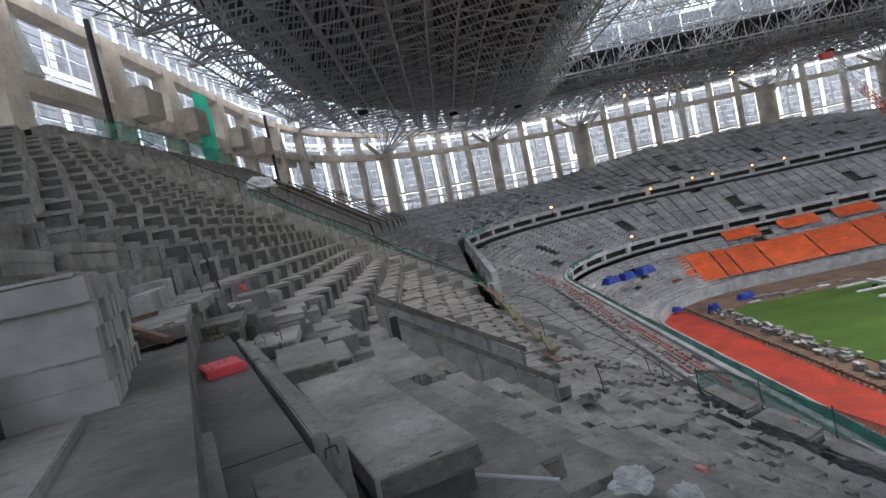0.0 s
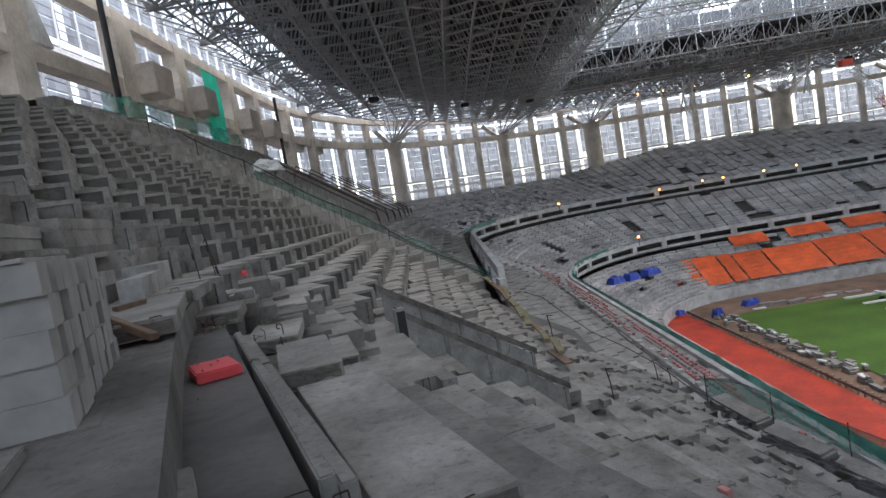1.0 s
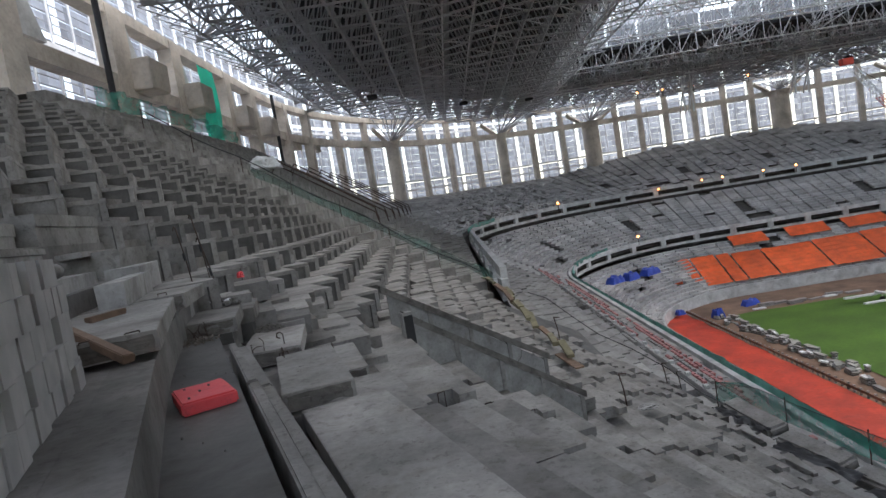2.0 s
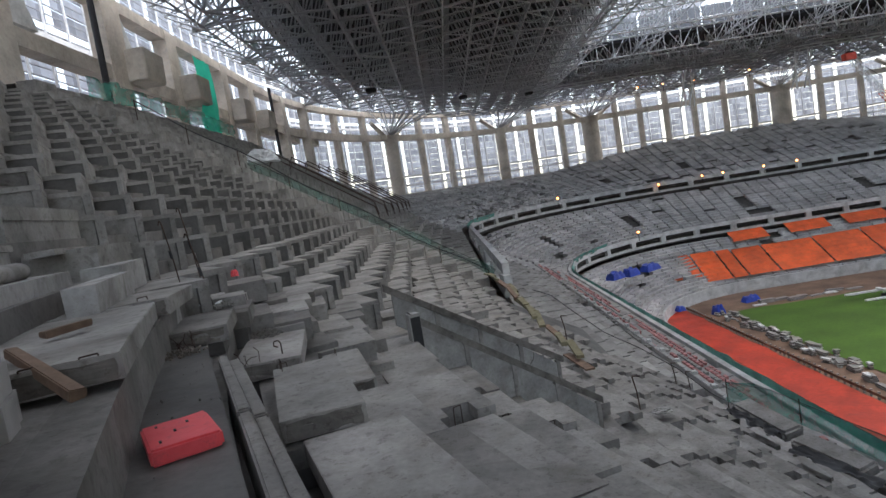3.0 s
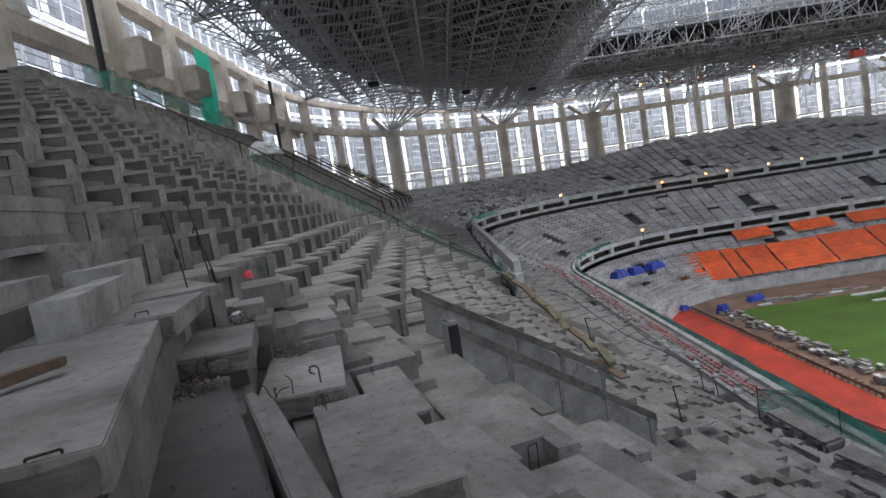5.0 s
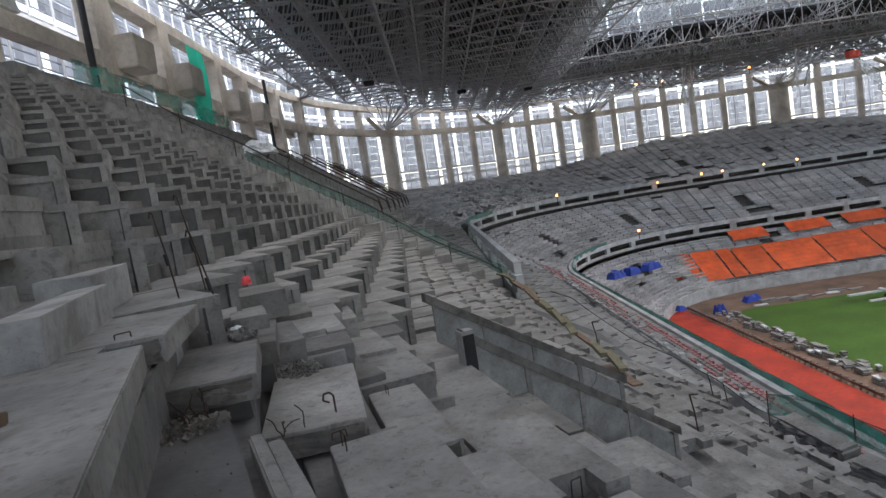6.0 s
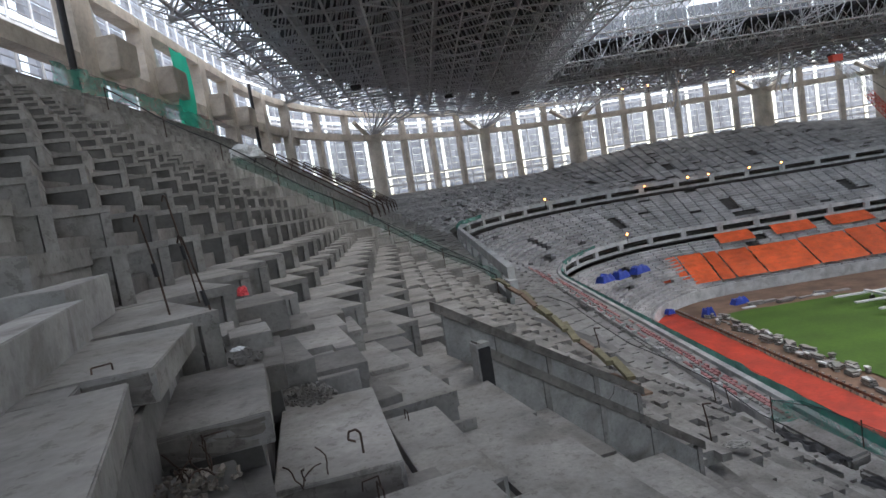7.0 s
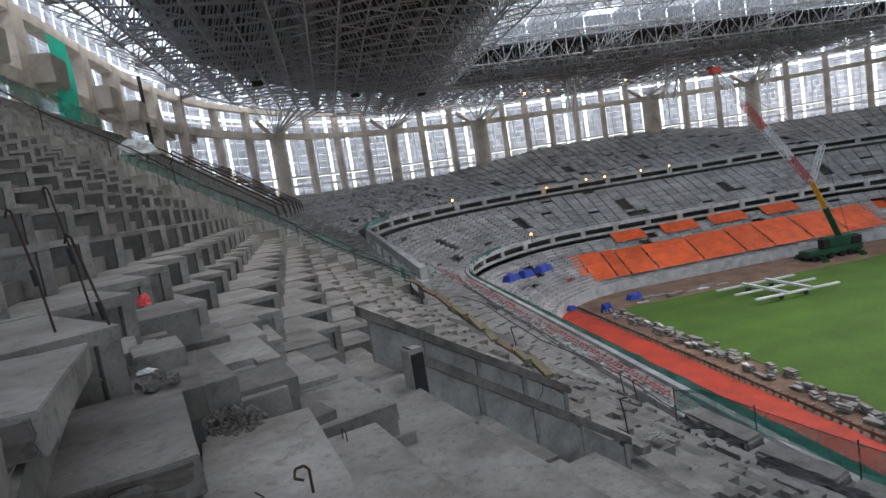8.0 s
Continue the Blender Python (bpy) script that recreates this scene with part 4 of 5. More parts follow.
def crumple(name, label, category, place, size, mat, seed, group=""):
    """A soft crumpled lump with sharp folds."""
    bm = bmesh.new()
    bmesh.ops.create_icosphere(bm, subdivisions=4, radius=1)
    for v in bm.verts:
        n = v.co.copy()
        k = 0.75 + 0.35 * noise.noise(n * 1.6 + Vector((seed, 0, 0))) + 0.28 * abs(noise.noise(n * 3.7 + Vector((0, seed, 0)))) - 0.12 * abs(noise.noise(n * 8 + Vector((seed, seed, 0))))
        v.co = Vector((n.x * size[0], n.y * size[1], max(n.z, -0.25) * size[2])) * k
    bm.transform(Matrix.Translation(place))
    return tagged(part(name, bm, mat), label, category, group=group)


def spot(u, v, z):
    return ROW @ Vector((u + 0.0, v + 0.042 * u, z))


# ---- loose things on the terrace ----
board = base("foam_board", "bright red foam board lying on the dark slab", "board")
board.matrix_basis = ROW @ Matrix.Translation((0.16, 0.13, 25.93)) @ Matrix.Rotation(radians(-8), 4, "Z")
part("panel", chamfered((-0.21, -0.16, 0), (0.21, 0.16, 0.085), None, 0.012, 0.004, 2, 0.004), RED, board)
for x, y in ((-0.12, -0.1), (0.0, -0.02), (0.09, 0.05), (0.14, -0.09)):
    # no hole is cut: a black block gives the slot its dark
    bm = bmesh.new()
    block(bm, (x - 0.012, y - 0.006, 0.08), (x + 0.012, y + 0.006, 0.0915))
    part("slot", bm, BLACK, board, "small black block drawn as a slot")


def plank(label, a, b, w, h, mat):
    a, b = Vector(a), Vector(b)
    d = (b - a)
    bm = chamfered((0, -w / 2, 0), (d.length, w / 2, h), None, 0.006, 0.006, 1, 0.004)
    ob = tagged(part("plank", bm, mat), label, "timber", group="loose timber")
    x = d.normalized()
    y = Vector((0, 0, 1)).cross(x).normalized()
    z = x.cross(y)
    ob.matrix_basis = Matrix(((x.x, y.x, z.x, a.x), (x.y, y.y, z.y, a.y), (x.z, y.z, z.z, a.z), (0, 0, 0, 1)))
    return ob


plank("short brown timber beam leaning across the riser", spot(-0.12, -0.2, 26.33), spot(0.7, -0.62, 26.47), 0.07, 0.055, TIMBER)
plank("small brown timber offcut on the raised slab", spot(1.3, -0.62, 26.47), spot(1.52, -0.4, 26.47), 0.07, 0.045, TIMBER)

stack = base("block_stack", "stack of pale aerated concrete blocks on the step", "block stack")
bl = None
rs = random.Random(5)
WIDE = [chamfered((0, -0.52, 0), (w, 0, 0.1412), None, 0.002, 0.001) for w in (0.2, 0.118, 0.16)]
blocks = []
for w in WIDE:
    bl = part("building_block", w, BLOCK, stack)
    blocks.append(bl)
used = set()
for layer in range(5):
    u, n = -1.85 + (0.0, 0.03, 0.01, 0.04, 0.0)[layer], layer
    while u < 0.0 - 0.06 * layer:
        i = (n * 2 + layer) % 3 if rs.random() < 0.8 else 0
        if i in used:
            ob = new("building_block", blocks[i].data)
            ob.parent = stack
        else:
            ob = blocks[i]
            used.add(i)
        ob.matrix_basis = ROW @ Matrix.Translation((u, -0.45 + rs.uniform(-0.022, 0.015), 26.262 + layer * 0.1415))
        u += (0.2, 0.118, 0.16)[i] + 0.004
        n += 1
bm = chamfered((-1.87, -1.0, 26.972), (-0.9, -0.5, 26.992), ROW, 0.004, 0.002)
part("cover_board", bm, BLOCK, stack, "thin pale board on top")

# bent bars and poles
for n, (a, b, lab) in enumerate(((spot(4.67, 0.34, 26.1), spot(4.68, 0.2, 26.98), "thin black steel pole standing in the concrete"),
                                 (spot(5.6, 0.24, 26.4), spot(5.6, 0.14, 27.34), "thin leaning steel pole behind the boxes"),
                                 (spot(4.9, 0.02, 26.4), spot(4.9, -0.06, 27.18), "thin dark steel pole with a hooked tip"),
                                 (spot(13, -3.4, 28.2), spot(13, -3.45, 29.3), "thin dark pole on the upper rows"))):
    pole = base("steel_pole", lab, "pole", group="steel poles")
    bm = bmesh.new()
    wire(bm, [a, a.lerp(b, 0.5) + Vector((0.01, 0, 0)), b], 0.008, 6)
    part("shaft", bm, RUST, pole)
    bm = bmesh.new()
    wire(bm, [b, b + Vector((-0.03, 0.02, 0.02)), b + Vector((-0.05, 0.03, -0.03))], 0.008, 5)
    part("hook", bm, RUST, pole)
    if n < 3:
        bm = bmesh.new()
        m = a.lerp(b, 0.42)
        rod(bm, m, a.lerp(b, 0.55), 0.018, 8)
        part("sleeve", bm, BLACK, pole)
for n, (u, v, a) in enumerate(((4.5, 0.42, 0.045), (4.62, 0.22, 0.04))):
    crumple("plastic_wrapper", "crumpled white plastic wrapper at a pole's foot", "litter", spot(u, v, 26.13), (a * 1.6, a * 0.7, a * 0.6), WHITE, 15 + n, "white wrappers")


def bar_tangle(name, label, place, count, size, seed):
    rg = random.Random(seed)
    root = base(name, label, "rebar", group="bent bars")
    for i in range(count):
        bm = bmesh.new()
        a = Vector(place) + Vector((rg.uniform(-1, 1), rg.uniform(-1, 1), 0)) * size * 0.6
        pts, d = [a], Vector((rg.uniform(-0.6, 0.6), rg.uniform(-0.6, 0.6), 1)).normalized()
        for s in range(5):
            pts.append(pts[-1] + d * size * 0.28)
            d = (d + Vector((rg.uniform(-1, 1), rg.uniform(-1, 1), rg.uniform(-0.7, 0.3))) * 0.7).normalized()
        wire(bm, pts, 0.004, 5)
        part("bar", bm, RUST, root)


bar_tangle("bent_bars", "tangle of rusty bent bars at a slab end", spot(2.8, 0.05, 25.95), 8, 0.12, 3)
bar_tangle("bent_bars", "rusty bars sticking out beside the pitted slab", spot(3.15, 0.6, 25.6), 4, 0.14, 4)
bar_tangle("bent_bars", "few dark bars on the lower steps", spot(8.0, 6.3, 22.6), 5, 0.6, 7)
bar_tangle("bent_bars", "few dark bars near the green net", spot(10.5, 8.2, 21.0), 6, 0.9, 8)
brick = tagged(part("red_brick", chamfered((-0.1, -0.06, 0), (0.1, 0.06, 0.12), ROW @ Matrix.Translation((2.2, 7.1, 21.66)), 0.01, 0.012), PINK), "broken red brick lying in a step pocket", "brick")
hook = base("bar_hook", "upright rusty bar bent into a hook", "rebar")
bm = bmesh.new()
q = spot(3.3, 0.92, 25.5)
wire(bm, [q, q + Vector((0, 0, 0.22)), q + Vector((-0.02, -0.015, 0.25)), q + Vector((-0.06, -0.02, 0.245)), q + Vector((-0.07, -0.02, 0.2)), q + Vector((-0.03, -0.015, 0.18))], 0.007, 6)
part("bar", bm, RUST, hook)


def heap(name, label, place, rx, ry, h, count, size, mat, seed, cat="rubble"):
    rg = random.Random(seed)
    bm = bmesh.new()
    for i in range(count):
        a, d = rg.uniform(0, 6.28), math.sqrt(rg.random())
        p = Vector(place) + U * (rx * d * math.cos(a)) + V * (ry * d * math.sin(a)) + Vector((0, 0, h * (1 - d) * rg.random()))
        s = size * rg.uniform(0.4, 1.2)
        block(bm, (-s, -s * 0.8, -s * 0.5), (s, s * 0.8, s * 0.5), Matrix.Translation(p) @ Euler((rg.random() * 3, rg.random() * 3, rg.random() * 3)).to_matrix().to_4x4(), s * 0.35)
    ob = tagged(part(name, bm, mat), label, cat, kind="stuff")
    return ob


heap("mortar_heap", "heap of crumbled grey mortar on a slab", spot(4.75, 0.88, 25.59), 0.34, 0.2, 0.06, 260, 0.02, CONC, 2)
heap("rubble", "brown rubble filling the joint between slabs", spot(2.75, -0.05, 25.94), 0.2, 0.3, 0.04, 220, 0.013, RUBBLE, 3)
heap("rubble", "loose mortar crumbs along the slab end", spot(4.3, 0.45, 26.1), 0.1, 0.1, 0.05, 60, 0.02, CONC, 4)
heap("rubble", "scattered concrete crumbs on the steps", spot(2.0, 1.0, 25.57), 0.6, 0.25, 0.01, 14, 0.008, CONC, 5)
heap("rubble", "scattered grit on the dark slab", spot(0.8, 0.1, 25.935), 1.8, 0.22, 0.006, 36, 0.005, CONC, 6)
heap("rubble", "broken pieces lying on the lower steps", spot(11, 6.5, 22.0), 2.5, 1.6, 0.2, 70, 0.09, CONC_LIGHT, 9)

crumple("red_rag", "crumpled bright red rag on a concrete block", "rag", spot(7.25, 0.72, 26.24), (0.09, 0.07, 0.1), RED, 3)
for n, (u, v, z, a) in enumerate(((-1.6, 2.9, 24.48, 0.2), (-1.95, 3.1, 24.4, 0.17))):
    crumple("plastic_bag", "crumpled white plastic bag on the lower step", "bag", spot(u, v, z), (a, a * 0.9, a * 0.7), FASCIA, 5 + n, "white bags")
crumple("white_sheet", "crumpled white sheet on the upper rows", "sheet", Vector((-12.6, 44.2, 31.5)), (1.4, 1.1, 0.9), WHITE, 9)
roll = base("wrapped_roll", "pale wrapped roll lying behind the concrete box", "roll")
bm = bmesh.new()
bmesh.ops.create_cone(bm, segments=18, radius1=0.085, radius2=0.08, depth=1.15, cap_ends=True)
bmesh.ops.subdivide_edges(bm, edges=[e for e in bm.edges if e.calc_length() > 0.5], cuts=14)
for v in bm.verts:
    v.co += noise.noise_vector(v.co * 8) * 0.025
bm.transform(ROW @ Matrix.Translation((3.2, -1.16, 26.885)) @ Matrix.Rotation(radians(6), 4, "Z") @ Matrix.Rotation(radians(90), 4, "Y"))
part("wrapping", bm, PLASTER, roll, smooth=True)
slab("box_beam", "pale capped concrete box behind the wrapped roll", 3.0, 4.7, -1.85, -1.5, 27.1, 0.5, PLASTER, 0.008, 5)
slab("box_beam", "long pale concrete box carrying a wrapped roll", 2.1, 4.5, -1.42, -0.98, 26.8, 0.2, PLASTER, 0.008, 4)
slab("cap_board", "thin pale cap slab on a concrete box", 3.02, 4.75, -1.88, -1.47, 27.175, 0.07, CONC_LIGHT, 0.006, 5, "slab", False)
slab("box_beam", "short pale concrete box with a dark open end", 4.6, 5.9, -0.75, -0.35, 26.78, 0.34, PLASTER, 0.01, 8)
slab("cap_board", "thin pale cap slab tilted over the boxes", 4.75, 6.2, -1.25, -0.95, 27.06, 0.07, CONC_LIGHT, 0.006, 9, "slab", False)
plank("short tan timber block behind the boxes", spot(2.3, -1.46, 26.805), spot(2.75, -1.4, 26.805), 0.1, 0.09, TIMBER)
pipe = base("steel_tube", "grey steel tube lying across the slabs", "tube")
bm = bmesh.new()
rod(bm, spot(-1.62, 1.3, 25.18), spot(-2.35, 1.85, 25.17), 0.014, 8)
part("tube", bm, STEEL, pipe)


# ---- sloping parapet walls beside the stairway ----
def parapet_wall(u, v0, z0, v1, z1, depth, label, gate):
    root = base("stair_parapet", label, "parapet", group="stair parapets")
    n = 4
    for i in range(n):
        a, b = i / n, (i + 1) / n
        bm = bmesh.new()
        va, vb, za, zb = v0 + (v1 - v0) * a + 0.03, v0 + (v1 - v0) * b - 0.03, z0 + (z1 - z0) * a, z0 + (z1 - z0) * b
        hexa(bm, [spot(*q) for q in ((u, va, za - depth), (u + 0.06, va, za - depth), (u + 0.06, vb, zb - depth), (u, vb, zb - depth), (u, va, za - 0.08), (u + 0.06, va, za - 0.08), (u + 0.06, vb, zb - 0.08), (u, vb, zb - 0.08))])
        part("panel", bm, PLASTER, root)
        bm = bmesh.new()
        v = v0 + (v1 - v0) * b
        z = z0 + (z1 - z0) * b
        block(bm, (u - 0.02, v - 0.045 + 0.042 * u, z - depth - 0.25), (u + 0.08, v + 0.045 + 0.042 * u, z - 0.02), ROW, 0.006)
        part("post", bm, CONC_LIGHT, root)
    bm = bmesh.new()
    hexa(bm, [spot(*q) for q in ((u - 0.06, v0 - 0.1, z0 - 0.09), (u + 0.12, v0 - 0.1, z0 - 0.09), (u + 0.12, v1 + 0.1, z1 - 0.09), (u - 0.06, v1 + 0.1, z1 - 0.09),
                                 (u - 0.06, v0 - 0.1, z0 + 0.06), (u + 0.12, v0 - 0.1, z0 + 0.06), (u + 0.12, v1 + 0.1, z1 + 0.06), (u - 0.06, v1 + 0.1, z1 + 0.06))])
    part("coping", bm, COPING, root)
    if gate:
        bm = bmesh.new()
        block(bm, (u - 0.07, v0 - 0.13 + 0.042 * u, z0 - depth - 0.15), (u + 0.12, v0 + 0.08 + 0.042 * u, z0 + 0.03), ROW, 0.006)
        pier = part("pier", bm, PLASTER, root, "pale end pier with a black plate")
        # thin black plate on the solid pier; no recess is cut
        bm = bmesh.new()
        block(bm, (u - 0.09, v0 - 0.11 + 0.042 * u, z0 - 0.6), (u - 0.076, v0 + 0.07 + 0.042 * u, z0 - 0.03), ROW)
        part("dark_opening", bm, BLACK, pier)


parapet_wall(7.05, 3.6, 24.93, 7.3, 22.25, 0.95, "stained sloping concrete parapet with a black end plate", True)
parapet_wall(8.25, 3.55, 25.36, 7.2, 22.92, 0.8, "thin sloping concrete parapet beyond the stairway", False)


# ---- green nets ----
def net(name, label, pts, h, mat, seed=1, wave=0.08, posts=0, post_mat=RUST):
    root = base(name, label, "safety net", group="green nets")
    verts = []
    pts = [Vector(p) for p in pts]
    total = sum((b - a).length for a, b in zip(pts, pts[1:]))
    n = max(12, int(total / 0.5))
    n = min(n, 220)
    line = []
    for i in range(n + 1):
        s = total * i / n
        for a, b in zip(pts, pts[1:]):
            d = (b - a).length
            if s <= d + 1e-6:
                line.append(a.lerp(b, s / d))
                break
            s -= d
    bm = bmesh.new()
    grid = []
    for i, p in enumerate(line):
        col = []
        for j in range(6):
            q = p + Vector((noise.noise((i * 0.35, j * 0.6, seed)) * wave, noise.noise((i * 0.35, j * 0.6, seed + 9)) * wave, h * j / 5 + noise.noise((i * 0.2, j, seed + 3)) * wave * 0.7))
            col.append(bm.verts.new(q))
        grid.append(col)
    for a, b in zip(grid, grid[1:]):
        for j in range(5):
            bm.faces.new((a[j], b[j], b[j + 1], a[j + 1]))
    part("netting", bm, mat, root, smooth=True)
    bm = bmesh.new()
    wire(bm, [p + Vector((0, 0, h)) for p in line[::4]], 0.018, 4)
    part("top_rope", bm, BLACK, root)
    if posts:
        for i in range(0, len(line), posts):
            bm = bmesh.new()
            p = line[i]
            rod(bm, p - Vector((0, 0, 0.5)), p + Vector((0, 0, h + 0.12)), 0.025, 6)
            part("post", bm, post_mat, root)
    return root


net("safety_net", "sagging green safety net on thin dark posts", [(9.5, 26.7, 16.8), (10.4, 26.4, 16.75), (11.0, 22.6, 16.75), (11.7, 19.4, 16.75), (12.6, 15, 16.75), (14, 9, 16.75)], 0.85, NET, 2, 0.12, 7)
net("safety_net", "long green net along the edge of the middle tier", [(17.6, 4, 11.4), (17.6, 28, 11.4), (17.5, 60, 11.3), (17.4, 92, 11.3), (17.9, 99, 11.3), (19.8, 106, 11.3)], 1.15, NET_THICK, 4, 0.16)
net("safety_net", "green net along the top of the terrace", [(-20.0, 38, 36.0), (-20.8, 50, 36.6), (-21, 66, 36.6)], 1.2, NET, 5, 0.5)
net("safety_net", "bright green net hanging between two columns", [(-24.2, 66.6, 37.5), (-24.0, 70.6, 37.3)], 8.2, NET_BRIGHT, 6, 0.35)
net("safety_net", "green net along the end of the terrace block", [(-11.5, 37.6, 30.4), (-4.6, 37.6, 25.9), (1.6, 37.4, 21.9)], 0.5, NET_DULL, 7, 0.2)
net("safety_net", "green net hung along the upper ring beam", [(2.0, 88, 22.0), (3.2, 100, 22.0), (8, 113, 22.0)], 0.7, NET, 8, 0.2)
net("safety_net", "green net hung along the lower ring beam", [(19.9, 106.5, 12.0), (23.4, 113, 12.0), (30, 121.4, 12.0)], 0.8, NET, 9, 0.25)
cable = base("guard_cable", "slack black guard cable down the terrace end", "cable")
bm = bmesh.new()
wire(bm, [(-17 + i * 1.3, 36.9 + 0.1 * math.sin(i), 35.0 - i * 0.905 + 0.12 * math.cos(i * 1.4)) for i in range(15)], 0.035, 5)
bmesh.ops.remove_doubles(bm, verts=bm.verts[:], dist=0.02)
part("cable", bm, BLACK, cable)
for i in range(0, 15, 2):
    bm = bmesh.new()
    x, z = -17 + i * 1.3, 35.0 - i * 0.905
    rod(bm, (x, 36.95, z - 1.0), (x, 36.95, z + 0.1), 0.03, 5)
    part("post", bm, RUST, cable)

# handrails on the ramps beyond
for n in range(7):
    y = 45.5 + n * 6.5
    root = base("handrail", "dark red double handrail down the terrace", "handrail", group="handrails")
    for o in (0.0, 0.35):
        bm = bmesh.new()
        x0, x1 = -12.5 - 0.2 * n, -5.6
        pts = [(x0 - 0.2, y, 31.15), (x0, y, 31.15 + 0.05), (x1, y, 31.15 - (x1 - x0) * 0.6647), (x1 + 0.4, y, 26.2)]
        zz = 21.95 + (1.1 - x0) * 0.6647
        pts = [(x0, y, zz + 0.1 + o), (x0 + 0.3, y, zz + 0.7 + o), (x1, y, zz + 0.7 + o - (x1 - x0) * 0.6647), (x1 + 0.2, y, zz - 0.2 + o - (x1 - x0) * 0.6647)]
        wire(bm, pts, 0.05, 6)
        part("rail", bm, RUST, root)

# boards and steel lying along the front edge
for n in range(16):
    y = 20 + n * 1.05 + rs.uniform(-0.4, 0.4)
    x = 2.6 - 0.07 * n + rs.uniform(-0.3, 0.3)
    z = 25.93 - 0.6647 * (4.67 + x) + 0.25 + 0.05 * (n % 3)
    L = rs.uniform(1.2, 3.4)
    plank("weathered formwork board lying along the terrace edge", (x, y, z), (x - 0.1 * L + rs.uniform(-0.3, 0.3), y + L, z + rs.uniform(-0.1, 0.15)), rs.uniform(0.12, 0.3), rs.uniform(0.05, 0.14), YELLOW_WOOD if n % 3 else TIMBER)
ct = base("loose_cable", "dark loose cables trailing over the tiers below", "cable")
bm = bmesh.new()
wire(bm, [(3 + i * 0.9, 33 - i * 1.1 + 1.2 * math.sin(i * 0.9), 21.6 - i * 0.62 + 0.2 * math.sin(i * 1.7)) for i in range(9)], 0.018, 5)
part("cable", bm, BLACK, ct)

# ---- sheets and seats on the lower tier ----
def sheet_panel(name, label, x0, x1, r0, r1, mat, group, seed):
    """A tarpaulin stretched over the rows of the end stand, with creases."""
    bm = bmesh.new()
    nx, ny = max(4, int((x1 - x0) / 0.8)), 14
    g = []
    for i in range(nx + 1):
        col = []
        for j in range(ny + 1):
            x, r = x0 + (x1 - x0) * i / nx, r0 + (r1 - r0) * j / ny
            z = 1.75 + (r - 24.6) / TREAD * 0.5 + 0.35 + 0.06 * noise.noise((x * 0.8, r * 1.5, seed)) + 0.05 * (j % 2)
            col.append(bm.verts.new((x + 0.15 * noise.noise((r, x, seed)), Y1 + r + 0.15 * noise.noise((x, r, seed + 4)), z)))
        g.append(col)
    for a, b in zip(g, g[1:]):
        for j in range(ny):
            bm.faces.new((a[j], b[j], b[j + 1], a[j + 1]))
    return tagged(part(name, bm, mat), label, "tarpaulin", group=group)


x = 41.5
for n, wd in enumerate((3.2, 2.6, 5.2, 3.0, 6.2, 10.5, 10.0, 7.0, 9.5, 9.0, 10.0, 10.0)):
    tilt = 1.5 if n < 2 else 0
    sheet_panel("tarpaulin", "orange tarpaulin stretched over the lower rows", x, x + wd - 0.35, 25.6 + tilt, 33.2 + 0.3 * math.sin(n), ORANGE, "orange tarpaulins", n)
    x += wd
for n, (x0, x1) in enumerate(((57.5, 65.0), (69.5, 78.0), (81.5, 90.5), (95, 104))):
    sheet_panel("tarpaulin", "small orange tarpaulin on the upper rows", x0, x1, 35.0, 38.0, ORANGE, "orange tarpaulins", 20 + n)

# red seat rows along the near side
seats = base("seat_rows", "faded red and white plastic seat rows", "seats", kind="stuff")
for r_i in range(1, 7):
    vs, fs = [], []
    y = 27 + 2.2 * r_i + rs.uniform(0, 1)
    rr = 38.6 + r_i * TREAD
    while y < 92:
        if rs.random() < (0.8 if r_i < 6 else 0.35) and (y // 6 + r_i) % 5 != 1:
            L = rs.uniform(0.45, 0.5)
            xx, z = X0 - rr - 0.35, 12.2 + r_i * 0.47
            n = len(vs)
            vs += [(xx + a, y + b, z + c) for c in (0.05, 0.24) for a, b in ((-0.1, 0), (0.1, 0), (0.1, L * 0.86), (-0.1, L * 0.86))]
            fs += [[n + q for q in f] for f in FACES]
        y += 0.52
    me = bpy.data.meshes.new("seat_row")
    me.from_pydata(vs, [], fs)
    me.materials.append(PINK if r_i % 3 else PANEL)
    ob = new("seat_row", me)
    ob.parent = seats
    ob["kind"] = "stuff"

for n, (x, y, z, wd, d, h) in enumerate(((25.5, 102, 9.0, 3.2, 2.0, 1.3), (29.0, 105, 8.6, 3.0, 2.0, 1.4), (33.5, 108.5, 8.4, 4.0, 2.2, 1.3), (42.3, 103.2, 0, 1.8, 1.8, 1.7), (50.5, 108.5, 0, 3.2, 1.6, 1.2), (37.4, 107.2, 0.6, 1.6, 1.3, 0.9))):
    bm = bmesh.new()
    bmesh.ops.create_grid(bm, x_segments=14, y_segments=10, size=0.5)
    for v in bm.verts:
        e = 1 - max(abs(v.co.x), abs(v.co.y)) * 2
        v.co = Vector((v.co.x * wd, v.co.y * d, h * min(1, e * 3.2 + 0.02) * (0.85 + 0.3 * noise.noise((v.co.x * 5, v.co.y * 5, n)))))
    ob = tagged(part("blue_tarpaulin", bm, BLUE), "blue tarpaulin thrown over stacked material", "tarpaulin", group="blue tarpaulins")
    ob.location = (x, y, z - 0.05)
    ob.rotation_euler = (0, 0, 0.6 if n < 3 else 0.2)


# ---- beside the pitch ----
fence = base("post_fence", "low fence of short grey posts beside the red strip", "fence")
pm = None
